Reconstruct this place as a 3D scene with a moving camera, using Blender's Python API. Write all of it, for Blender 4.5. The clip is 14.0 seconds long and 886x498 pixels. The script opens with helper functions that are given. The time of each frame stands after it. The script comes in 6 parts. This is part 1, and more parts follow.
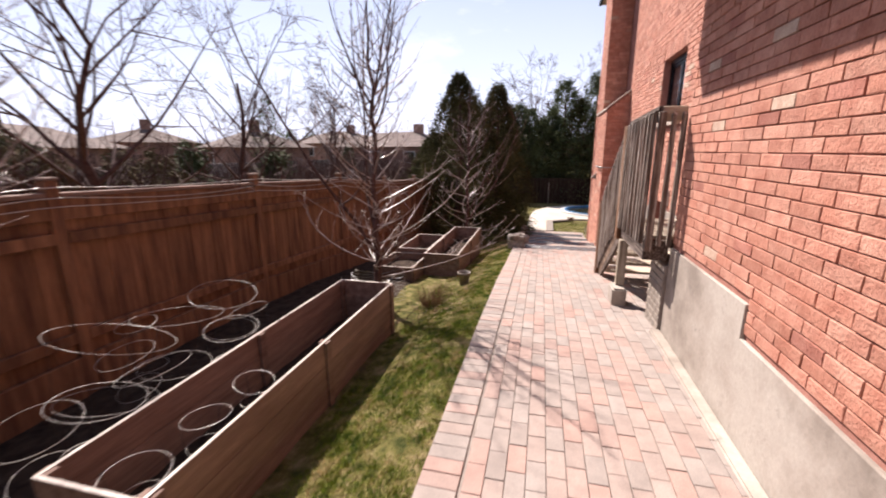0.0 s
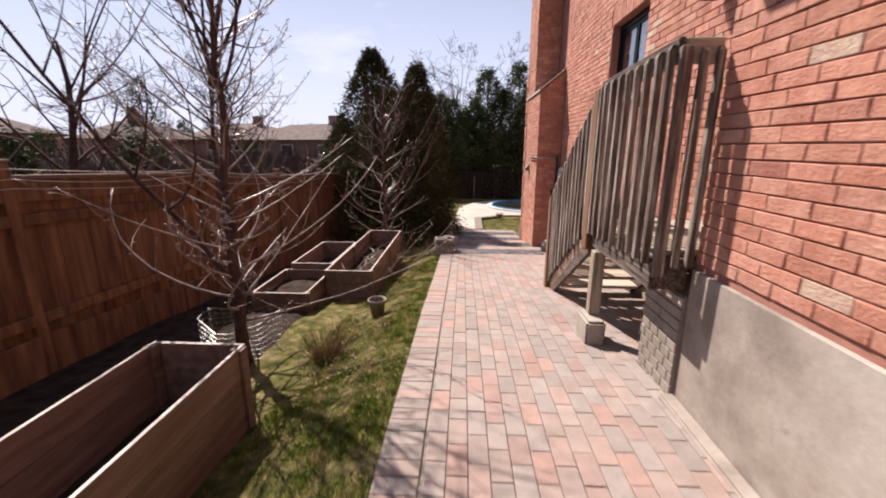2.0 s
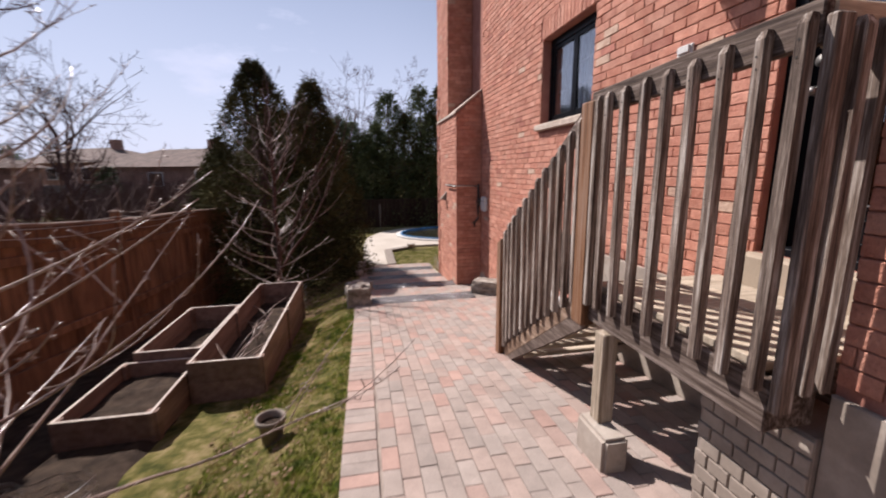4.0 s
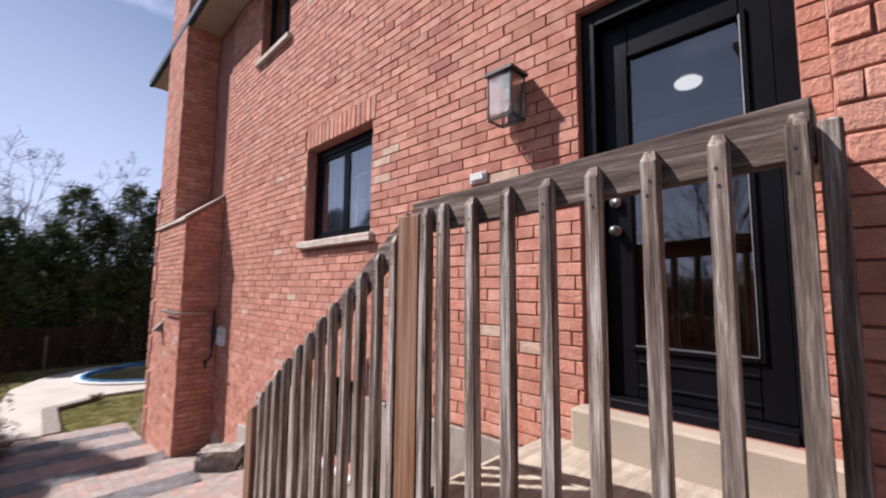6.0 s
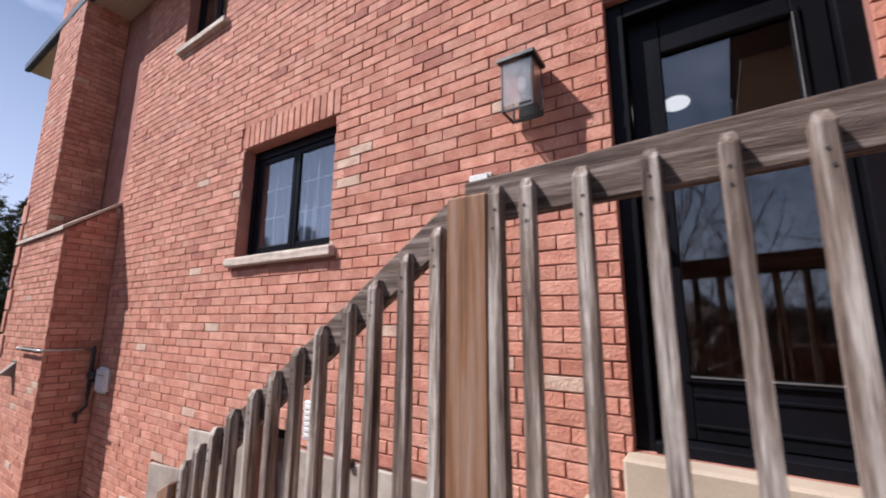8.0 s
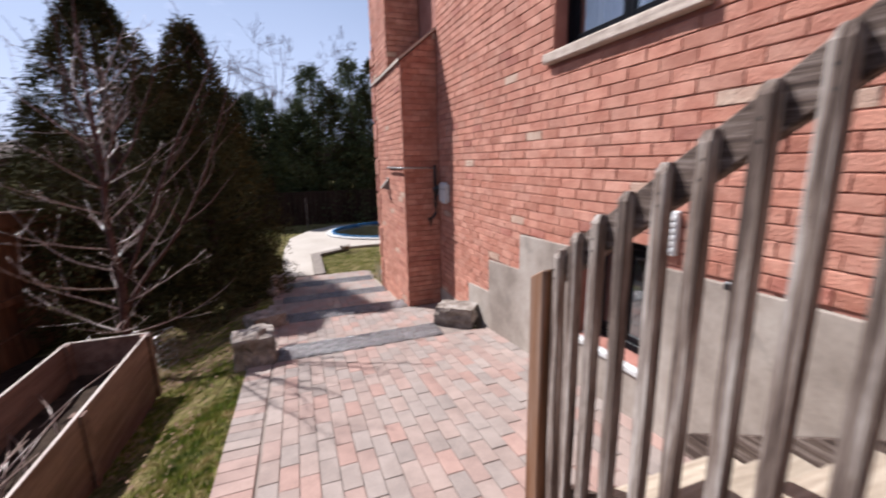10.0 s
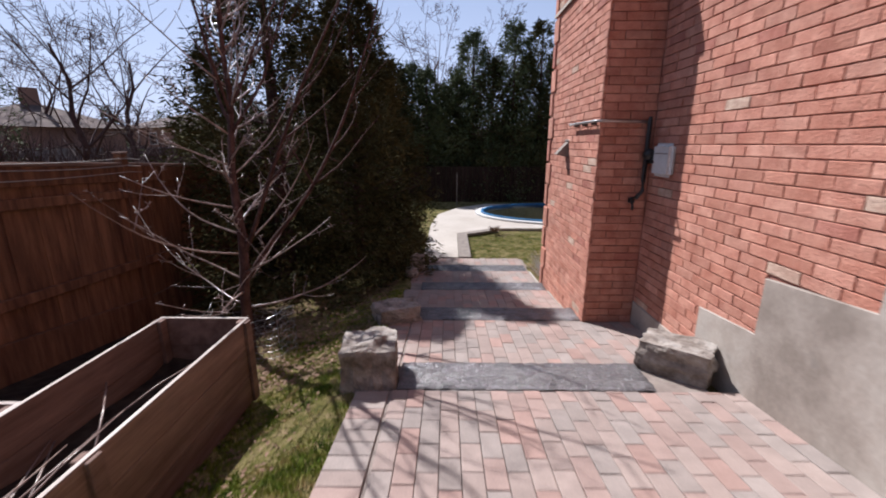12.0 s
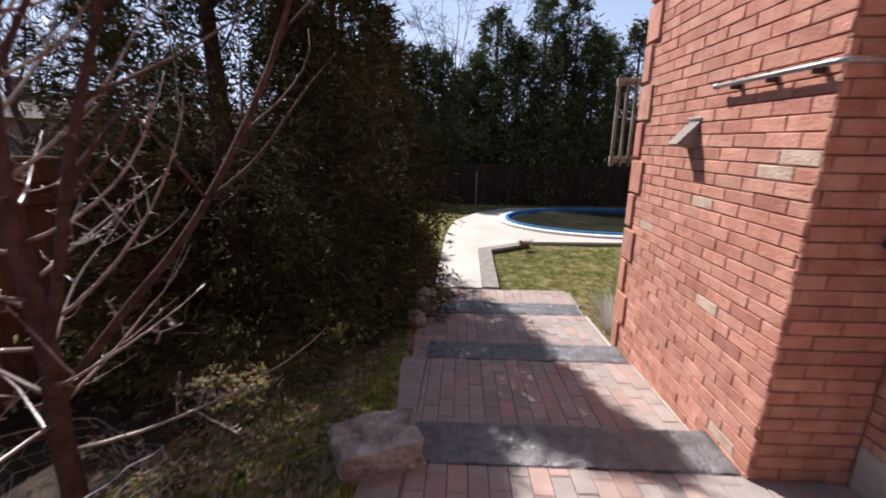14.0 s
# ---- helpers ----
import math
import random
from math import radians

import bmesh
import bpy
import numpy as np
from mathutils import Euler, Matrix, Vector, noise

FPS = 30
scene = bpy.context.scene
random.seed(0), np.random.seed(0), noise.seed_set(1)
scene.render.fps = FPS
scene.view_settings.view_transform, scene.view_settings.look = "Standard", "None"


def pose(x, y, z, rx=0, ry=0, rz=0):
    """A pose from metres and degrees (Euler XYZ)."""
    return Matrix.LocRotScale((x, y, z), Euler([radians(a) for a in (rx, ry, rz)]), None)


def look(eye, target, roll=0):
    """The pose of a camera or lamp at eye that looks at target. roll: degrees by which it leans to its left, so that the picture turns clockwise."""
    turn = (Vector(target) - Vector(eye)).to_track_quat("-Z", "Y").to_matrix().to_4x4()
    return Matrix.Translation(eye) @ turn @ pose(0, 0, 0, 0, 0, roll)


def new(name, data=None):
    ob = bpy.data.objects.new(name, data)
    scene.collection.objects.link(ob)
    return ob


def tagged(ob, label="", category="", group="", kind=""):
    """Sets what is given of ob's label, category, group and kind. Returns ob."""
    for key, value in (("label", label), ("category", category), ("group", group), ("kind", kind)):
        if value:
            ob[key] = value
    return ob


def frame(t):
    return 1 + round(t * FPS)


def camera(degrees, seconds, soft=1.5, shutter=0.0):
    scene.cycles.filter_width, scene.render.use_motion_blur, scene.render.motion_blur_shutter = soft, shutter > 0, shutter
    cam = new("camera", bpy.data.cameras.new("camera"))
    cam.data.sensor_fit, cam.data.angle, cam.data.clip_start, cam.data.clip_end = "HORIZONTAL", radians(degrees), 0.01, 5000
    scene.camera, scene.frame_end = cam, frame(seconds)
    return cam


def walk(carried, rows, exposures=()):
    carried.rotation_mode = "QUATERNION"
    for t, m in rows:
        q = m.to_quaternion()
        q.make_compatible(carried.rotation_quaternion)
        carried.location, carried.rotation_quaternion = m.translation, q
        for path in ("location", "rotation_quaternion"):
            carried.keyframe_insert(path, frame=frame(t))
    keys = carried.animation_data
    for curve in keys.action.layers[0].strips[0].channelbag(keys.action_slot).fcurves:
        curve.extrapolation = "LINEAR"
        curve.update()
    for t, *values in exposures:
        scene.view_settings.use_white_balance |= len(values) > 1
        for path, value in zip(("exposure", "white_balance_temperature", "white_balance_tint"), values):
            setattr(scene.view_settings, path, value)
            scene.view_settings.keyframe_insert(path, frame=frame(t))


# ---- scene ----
cam = camera(94.5, 14.0, soft=1.9, shutter=0.5)
METRES, EYE, TILT, LEAN, TURN = 8.9, 1.65, 0.0, 0.0, 14.9
PATH = [
    (0, (-0.207, -0.08, 1.662), (-0.656, 1.812, 1.195), -0.0),
    (0.5, (-0.254, 0.314, 1.642), (-0.515, 2.239, 1.164), 0.2),
    (1, (-0.31, 0.686, 1.627), (-0.429, 2.624, 1.151), 0.3),
    (1.5, (-0.287, 1.117, 1.501), (-0.399, 3.055, 1.02), 0.1),
    (2, (-0.351, 1.593, 1.485), (-0.445, 3.531, 1.0), 0.2),
    (2.2, (-0.396, 1.759, 1.494), (-0.472, 3.699, 1.014), 0.1),
    (4.3, (-0.555, 3.088, 1.57), (-0.026, 4.99, 1.249), 0.0),
    (4.5, (-0.501, 3.21, 1.574), (0.151, 5.082, 1.305), 0.4),
    (5, (-0.422, 3.477, 1.609), (0.583, 5.2, 1.471), 0.6),
    (5.5, (-0.334, 3.705, 1.637), (0.897, 5.281, 1.651), 0.5),
    (6, (-0.315, 3.899, 1.652), (1.097, 5.303, 1.841), 0.5),
    (6.5, (-0.278, 4.1, 1.651), (1.263, 5.33, 1.984), 0.6),
    (7, (-0.238, 4.258, 1.63), (1.369, 5.392, 1.993), 0.4),
    (7.5, (-0.22, 4.393, 1.619), (1.432, 5.459, 1.985), 0.5),
    (8, (-0.229, 4.56, 1.591), (1.418, 5.639, 1.945), 0.4),
    (8.5, (-0.253, 4.718, 1.548), (1.341, 5.909, 1.75), 0.3),
    (9, (-0.225, 4.865, 1.491), (1.15, 6.313, 1.388), -0.2),
    (11.3, (-0.168, 6.039, 1.117), (-0.157, 7.979, 0.631), 0.2),
    (11.5, (-0.141, 6.244, 1.08), (-0.145, 8.185, 0.595), 0.3),
    (12, (-0.17, 6.719, 1.066), (-0.189, 8.657, 0.571), 0.1),
    (12.5, (-0.136, 7.231, 1.038), (-0.198, 9.167, 0.541), 0.1),
    (13, (-0.165, 7.765, 1.005), (-0.238, 9.701, 0.509), 0.5),
    (13.5, (-0.214, 8.286, 0.989), (-0.292, 10.22, 0.489), 0.4),
    (14, (-0.258, 8.803, 0.966), (-0.345, 10.735, 0.457), 0.4),
]
walk(cam, [(t, look(eye, target, roll)) for t, eye, target, roll in PATH],
     [(0.0, 1.23, 6650, 16), (0.8, 1.14, 6650, 16), (1.6, 0.96, 6700, 16), (2.2, 0.88, 6700, 16), (4.5, 0.67, 6350, 16), (7.0, 0.82, 6000, 15), (9.0, 0.79, 6000, 13), (11.5, 0.69, 5900, 13), (12.5, 0.66, 5850, 12), (14.0, 0.93, 6000, 11)])

# ---- world, sun ----
def sun_dir():
    return Vector((-1.0, 1.15, 1.75)).normalized()


SUN = sun_dir()
world = bpy.data.worlds.new("world")
scene.world = world
world.use_nodes = True
wt = world.node_tree
sky = wt.nodes.new("ShaderNodeTexSky")
sky.sky_type = "NISHITA"
sky.sun_disc = False
sky.sun_elevation = math.asin(SUN.z)
sky.sun_rotation = math.atan2(SUN.x, SUN.y)
sky.air_density, sky.dust_density, sky.ozone_density = 1.0, 0.5, 1.4
# thin high cloud, thicker low down and towards the sun
wc = wt.nodes.new("ShaderNodeTexCoord")
wm = wt.nodes.new("ShaderNodeMapping")
wm.inputs["Scale"].default_value = (1.2, 1.2, 3.2)
wt.links.new(wc.outputs["Generated"], wm.inputs["Vector"])
wn = wt.nodes.new("ShaderNodeTexNoise")
wn.inputs["Scale"].default_value, wn.inputs["Detail"].default_value, wn.inputs["Roughness"].default_value = 1.6, 7.0, 0.62
wt.links.new(wm.outputs["Vector"], wn.inputs["Vector"])
wr = wt.nodes.new("ShaderNodeValToRGB")
wr.color_ramp.elements[0].position, wr.color_ramp.elements[1].position = 0.44, 0.72
wt.links.new(wn.outputs["Fac"], wr.inputs["Fac"])
wx = wt.nodes.new("ShaderNodeMixRGB")
wx.inputs["Color2"].default_value = (8.9, 9.6, 12.2, 1)
ws = wt.nodes.new("ShaderNodeSeparateXYZ")
wt.links.new(wc.outputs["Generated"], ws.inputs[0])
wh = wt.nodes.new("ShaderNodeMapRange")
wh.inputs["From Min"].default_value, wh.inputs["From Max"].default_value = 0.0, 0.62
wh.inputs["To Min"].default_value, wh.inputs["To Max"].default_value = 0.95, 0.0
wt.links.new(ws.outputs["Z"], wh.inputs["Value"])
wa = wt.nodes.new("ShaderNodeMath")
wa.operation = "MAXIMUM"
wt.links.new(wr.outputs["Color"], wa.inputs[0])
# the low haze is brightest on the sunward side
wd = wt.nodes.new("ShaderNodeVectorMath")
wd.operation = "DOT_PRODUCT"
wd.inputs[1].default_value = (SUN.x, SUN.y, 0.0)
wt.links.new(wc.outputs["Generated"], wd.inputs[0])
wq = wt.nodes.new("ShaderNodeMapRange")
wq.inputs["From Min"].default_value, wq.inputs["From Max"].default_value = -0.35, 0.45
wq.inputs["To Min"].default_value, wq.inputs["To Max"].default_value = 0.03, 1.0
wt.links.new(wd.outputs["Value"], wq.inputs["Value"])
wu = wt.nodes.new("ShaderNodeMath")
wu.operation = "MULTIPLY"
wt.links.new(wh.outputs[0], wu.inputs[0])
wt.links.new(wq.outputs[0], wu.inputs[1])
wt.links.new(wu.outputs[0], wa.inputs[1])
wt.links.new(wa.outputs[0], wx.inputs["Fac"])
wt.links.new(sky.outputs["Color"], wx.inputs["Color1"])
wt.links.new(wx.outputs["Color"], wt.nodes["Background"].inputs["Color"])
wt.nodes["Background"].inputs["Strength"].default_value = 0.052
sun = new("sun", bpy.data.lights.new("sun", "SUN"))
sun.data.energy, sun.data.angle, sun.data.color = 5.0, radians(0.6), (1.0, 0.95, 0.88)
sun.matrix_world = SUN.to_track_quat("Z", "Y").to_matrix().to_4x4()


# ---- materials ----
def node(nt, kind, **kw):
    n = nt.nodes.new(kind)
    for k, v in kw.items():
        n.inputs[k].default_value = v
    return n


def stuff_material(name, cols, scale=6.0, rough=0.8, bump=0.25, fine=60.0, stretch=(1, 1, 1), rnd="", metal=0.0, stain=None, rand_cols=None, bump_dist=0.01, spec=0.35, tmin=0.35, tmax=0.65, grain=0.35, vary=0.18):
    """A surface with two scales of variation. cols: two or three base colours. rnd: 'object' or 'island' to vary each piece."""
    m = bpy.data.materials.new(name)
    m.use_nodes = True
    nt = m.node_tree
    b = nt.nodes["Principled BSDF"]
    b.inputs["Roughness"].default_value, b.inputs["Metallic"].default_value = rough, metal
    b.inputs["Specular IOR Level"].default_value = spec
    geo = nt.nodes.new("ShaderNodeNewGeometry")
    mp = nt.nodes.new("ShaderNodeMapping")
    mp.inputs["Scale"].default_value = stretch
    nt.links.new(geo.outputs["Position"], mp.inputs["Vector"])
    big = node(nt, "ShaderNodeTexNoise", Scale=scale, Detail=5.0, Roughness=0.6)
    nt.links.new(mp.outputs["Vector"], big.inputs["Vector"])
    sm = node(nt, "ShaderNodeTexNoise", Scale=fine, Detail=4.0, Roughness=0.65)
    nt.links.new(mp.outputs["Vector"], sm.inputs["Vector"])
    ramp = nt.nodes.new("ShaderNodeValToRGB")
    ramp.color_ramp.elements[0].position, ramp.color_ramp.elements[1].position = tmin, tmax
    ramp.color_ramp.elements[0].color = (*cols[0], 1)
    ramp.color_ramp.elements[1].color = (*cols[-1], 1)
    if len(cols) == 3:
        ramp.color_ramp.elements.new((tmin + tmax) / 2).color = (*cols[1], 1)
    nt.links.new(big.outputs["Fac"], ramp.inputs["Fac"])
    col = ramp.outputs["Color"]
    if rnd:
        src = nt.nodes.new("ShaderNodeObjectInfo").outputs["Random"] if rnd == "object" else geo.outputs["Random Per Island"]
        if rand_cols:
            rr = nt.nodes.new("ShaderNodeValToRGB")
            rr.color_ramp.interpolation = "CONSTANT"
            rr.color_ramp.elements[0].position = 0.0
            rr.color_ramp.elements[0].color = (*rand_cols[0][1], 1)
            rr.color_ramp.elements[1].position = rand_cols[1][0]
            rr.color_ramp.elements[1].color = (*rand_cols[1][1], 1)
            for p, c in rand_cols[2:]:
                rr.color_ramp.elements.new(p).color = (*c, 1)
            nt.links.new(src, rr.inputs["Fac"])
            mx = nt.nodes.new("ShaderNodeMixRGB")
            mx.blend_type = "MULTIPLY"
            mx.inputs["Fac"].default_value = 1
            nt.links.new(rr.outputs["Color"], mx.inputs["Color1"])
            nt.links.new(col, mx.inputs["Color2"])
            col = mx.outputs["Color"]
        hs = nt.nodes.new("ShaderNodeHueSaturation")
        mr = nt.nodes.new("ShaderNodeMapRange")
        mr.inputs["To Min"].default_value, mr.inputs["To Max"].default_value = 1 - vary, 1 + vary
        frac = nt.nodes.new("ShaderNodeMath")
        frac.operation = "FRACT"
        mul = nt.nodes.new("ShaderNodeMath")
        mul.operation = "MULTIPLY"
        mul.inputs[1].default_value = 17.31
        nt.links.new(src, mul.inputs[0])
        nt.links.new(mul.outputs[0], frac.inputs[0])
        nt.links.new(frac.outputs[0], mr.inputs["Value"])
        nt.links.new(mr.outputs[0], hs.inputs["Value"])
        nt.links.new(col, hs.inputs["Color"])
        col = hs.outputs["Color"]
    fx = nt.nodes.new("ShaderNodeMixRGB")
    fx.blend_type = "OVERLAY"
    fx.inputs["Fac"].default_value = grain
    nt.links.new(col, fx.inputs["Color1"])
    nt.links.new(sm.outputs["Fac"], fx.inputs["Color2"])
    col = fx.outputs["Color"]
    if stain:
        sn = node(nt, "ShaderNodeTexNoise", Scale=stain[1], Detail=6.0, Roughness=0.7)
        nt.links.new(geo.outputs["Position"], sn.inputs["Vector"])
        sr = nt.nodes.new("ShaderNodeValToRGB")
        sr.color_ramp.elements[0].position, sr.color_ramp.elements[1].position = stain[2], stain[2] + 0.12
        nt.links.new(sn.outputs["Fac"], sr.inputs["Fac"])
        sx = nt.nodes.new("ShaderNodeMixRGB")
        sx.inputs["Color2"].default_value = (*stain[0], 1)
        nt.links.new(sr.outputs["Color"], sx.inputs["Fac"])
        nt.links.new(col, sx.inputs["Color1"])
        col = sx.outputs["Color"]
    nt.links.new(col, b.inputs["Base Color"])
    bp = node(nt, "ShaderNodeBump", Strength=bump, Distance=bump_dist)
    nt.links.new(sm.outputs["Fac"], bp.inputs["Height"])
    nt.links.new(bp.outputs["Normal"], b.inputs["Normal"])
    return m


BRICK_RANDOM = [(0.0, (1, 1, 1)), (0.5, (0.93, 0.89, 0.87)), (0.72, (1.04, 1.1, 1.12)), (0.95, (1.0, 1.5, 1.6)), (0.972, (0.8, 0.72, 0.75))]
BRICKS = dict(scale=9, fine=65, rough=0.9, bump=0.9, rand_cols=BRICK_RANDOM, bump_dist=0.010, stain=((0.17, 0.07, 0.055), 24, 0.63), spec=0.2, vary=0.12)
M_brick_o = stuff_material("brick", [(0.403, 0.168, 0.118), (0.521, 0.256, 0.185)], rnd="object", **BRICKS)
M_brick_i = stuff_material("brick_run", [(0.403, 0.168, 0.118), (0.521, 0.256, 0.185)], rnd="island", **BRICKS)
M_mortar = stuff_material("mortar", [(0.286, 0.126, 0.097), (0.378, 0.181, 0.143)], scale=5, fine=140, rough=0.95, spec=0.1)
M_stonebrick = stuff_material("light_stone", [(0.42, 0.336, 0.277), (0.521, 0.437, 0.37)], scale=12, fine=90, rough=0.9, bump=0.6)
M_stepstone = stuff_material("door_step_concrete", [(0.302, 0.244, 0.185), (0.37, 0.302, 0.235)], scale=3, fine=90, rough=0.85, bump=0.1, spec=0.2, grain=0.15)
M_concrete = stuff_material("parged_concrete", [(0.225, 0.185, 0.155), (0.32, 0.27, 0.23), (0.39, 0.34, 0.295)], scale=1.5, fine=38, tmin=0.38, tmax=0.62, rough=0.9, bump=0.18, stain=((0.20, 0.175, 0.155), 3.1, 0.60), spec=0.2, grain=0.2)
PAVE_RANDOM = [(0.0, (0.53, 0.41, 0.362)), (0.16, (0.555, 0.40, 0.35)), (0.3, (0.50, 0.417, 0.376)), (0.5, (0.535, 0.42, 0.372)), (0.68, (0.49, 0.414, 0.376)), (0.88, (0.575, 0.385, 0.33))]
PAVE = dict(scale=7, fine=160, rough=0.85, bump=0.3, bump_dist=0.004, rand_cols=PAVE_RANDOM, spec=0.25, vary=0.09)
M_pave_o = stuff_material("paver", [(0.487, 0.479, 0.47), (0.605, 0.596, 0.584)], rnd="object", **PAVE)
M_pave_i = stuff_material("paver_run", [(0.487, 0.479, 0.47), (0.605, 0.596, 0.584)], rnd="island", **PAVE)
M_joint = stuff_material("joint_sand", [(0.202, 0.16, 0.139), (0.286, 0.239, 0.206)], scale=8, fine=200, rough=0.95, spec=0.1)
M_slab = stuff_material("dark_granite", [(0.085, 0.077, 0.077), (0.15, 0.137, 0.135)], scale=14, fine=42, rough=0.2, bump=1.0, bump_dist=0.016, spec=0.9)
M_wood = stuff_material("weathered_wood", [(0.06, 0.04, 0.032), (0.18, 0.135, 0.11), (0.42, 0.37, 0.33)], scale=5, fine=40, stretch=(9, 9, 0.4), rough=0.8, bump=0.9, stain=((0.055, 0.033, 0.024), 13, 0.67), grain=0.75, rnd="object", spec=0.2, bump_dist=0.004)
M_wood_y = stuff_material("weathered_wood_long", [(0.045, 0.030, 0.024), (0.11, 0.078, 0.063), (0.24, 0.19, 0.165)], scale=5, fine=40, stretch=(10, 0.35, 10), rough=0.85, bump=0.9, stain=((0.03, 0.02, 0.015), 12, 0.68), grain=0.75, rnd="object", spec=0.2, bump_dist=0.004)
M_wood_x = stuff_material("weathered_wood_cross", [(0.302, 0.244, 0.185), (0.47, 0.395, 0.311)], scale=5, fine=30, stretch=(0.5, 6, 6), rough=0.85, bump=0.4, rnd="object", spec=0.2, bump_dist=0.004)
M_post = stuff_material("stained_post", [(0.063, 0.029, 0.014), (0.193, 0.092, 0.046), (0.252, 0.168, 0.126)], scale=2.6, fine=34, stretch=(8, 8, 0.35), rough=0.75, bump=0.6, spec=0.25, bump_dist=0.004)
M_post_pale = stuff_material("pale_post", [(0.16, 0.12, 0.085), (0.30, 0.24, 0.18), (0.42, 0.35, 0.28)], scale=4, fine=40, stretch=(8, 8, 0.4), rough=0.85, bump=0.6, spec=0.2, bump_dist=0.004, grain=0.6)
M_tan = stuff_material("tan_rail", [(0.10, 0.06, 0.04), (0.20, 0.13, 0.09), (0.33, 0.24, 0.18)], scale=4, fine=40, stretch=(9, 0.35, 9), rough=0.85, bump=0.6, spec=0.2, bump_dist=0.004, grain=0.6)
M_fence = stuff_material("fence_board", [(0.109, 0.052, 0.034), (0.252, 0.126, 0.071)], scale=3, fine=30, stretch=(5, 5, 0.5), rough=0.85, bump=0.4, rnd="object", spec=0.15, bump_dist=0.004)
# pale wood tone that carries the sunlight on the beds' top edges
M_sunlit_rim = stuff_material("sunlit_edge_wood", [(0.42, 0.35, 0.31), (0.58, 0.51, 0.46)], scale=4, fine=50, stretch=(4, 0.5, 4), rough=0.8, bump=0.3, spec=0.2)
M_bed = stuff_material("cedar_board", [(0.143, 0.088, 0.071), (0.235, 0.155, 0.126)], scale=3, fine=26, stretch=(5, 0.45, 5), rough=0.85, bump=0.4, rnd="object", spec=0.2, bump_dist=0.004)
M_soil = stuff_material("soil", [(0.035, 0.025, 0.02), (0.085, 0.06, 0.045)], scale=9, fine=70, rough=0.98, bump=1.0, bump_dist=0.03, spec=0.1)
M_ground = stuff_material("lawn_ground", [(0.042, 0.05, 0.013), (0.134, 0.118, 0.038), (0.269, 0.206, 0.105)], tmin=0.33, tmax=0.66, scale=7, fine=55, rough=0.98, bump=1.0, bump_dist=0.03, spec=0.1, stain=((0.10, 0.07, 0.045), 1.1, 0.60))
M_grass = stuff_material("grass_blades", [(0.034, 0.076, 0.007), (0.16, 0.193, 0.015), (0.454, 0.344, 0.168)], scale=9, fine=60, rough=0.8, bump=0.0, rnd="island", spec=0.2)
M_bark = stuff_material("grey_bark", [(0.05, 0.024, 0.02), (0.11, 0.058, 0.05)], scale=14, fine=90, rough=0.85, bump=0.5, spec=0.25)
M_twig = stuff_material("pale_twig", [(0.16, 0.095, 0.08), (0.36, 0.27, 0.23)], scale=14, fine=90, rough=0.32, bump=0.1, spec=0.9)
M_fir = stuff_material("evergreen_leaf", [(0.027, 0.029, 0.011), (0.10, 0.09, 0.037)], scale=1.2, fine=40, rough=0.95, bump=0.0, rnd="island", spec=0.08)
M_fir_far = stuff_material("evergreen_far", [(0.045, 0.062, 0.026), (0.11, 0.125, 0.05)], scale=0.5, fine=20, rough=0.8, bump=0.0, rnd="island", spec=0.2)
M_yew = stuff_material("yew_leaf", [(0.05, 0.045, 0.02), (0.13, 0.095, 0.05)], scale=1.2, fine=30, rough=0.9, bump=0.0, rnd="island", spec=0.1)
M_leaf = stuff_material("fallen_leaf", [(0.12, 0.065, 0.038), (0.26, 0.17, 0.115)], scale=8, fine=60, rough=0.85, bump=0.0, rnd="island", spec=0.2)
M_rock = stuff_material("limestone", [(0.143, 0.113, 0.092), (0.277, 0.235, 0.202), (0.42, 0.378, 0.336)], scale=7, fine=45, rough=0.9, bump=0.9, bump_dist=0.015, spec=0.2)
M_black = stuff_material("black_paint", [(0.004, 0.004, 0.005), (0.006, 0.006, 0.008)], scale=4, fine=80, rough=0.35, bump=0.03, spec=0.09)
M_blackmetal = stuff_material("black_metal", [(0.03, 0.03, 0.032), (0.05, 0.05, 0.052)], scale=8, fine=80, rough=0.4, bump=0.1, metal=0.6, spec=0.5)
M_steel = stuff_material("grey_steel", [(0.3, 0.29, 0.28), (0.45, 0.44, 0.43)], scale=8, fine=80, rough=0.4, bump=0.1, metal=0.9)
M_brushed = stuff_material("brushed_knob", [(0.16, 0.15, 0.145), (0.24, 0.23, 0.22)], scale=8, fine=80, rough=0.45, bump=0.05, metal=0.8)
M_white = stuff_material("white_plastic", [(0.521, 0.512, 0.496), (0.622, 0.613, 0.596)], scale=6, fine=60, rough=0.5, bump=0.05)
M_wire = stuff_material("pale_wire", [(0.38, 0.34, 0.31), (0.52, 0.48, 0.44)], scale=6, fine=60, rough=0.4, bump=0.0, metal=0.3)
M_soffit = stuff_material("cream_soffit", [(0.42, 0.353, 0.286), (0.504, 0.437, 0.361)], scale=3, fine=40, rough=0.6, bump=0.1)
M_fascia = stuff_material("dark_gutter", [(0.035, 0.045, 0.06), (0.06, 0.07, 0.09)], scale=3, fine=40, rough=0.45, bump=0.05)
M_roof = stuff_material("shingle", [(0.085, 0.06, 0.052), (0.15, 0.105, 0.092)], scale=2, fine=18, rough=0.95, bump=0.5, bump_dist=0.02)
M_farwall = stuff_material("pale_siding", [(0.19, 0.155, 0.14), (0.25, 0.21, 0.19)], scale=0.6, fine=10, rough=0.9, bump=0.1)
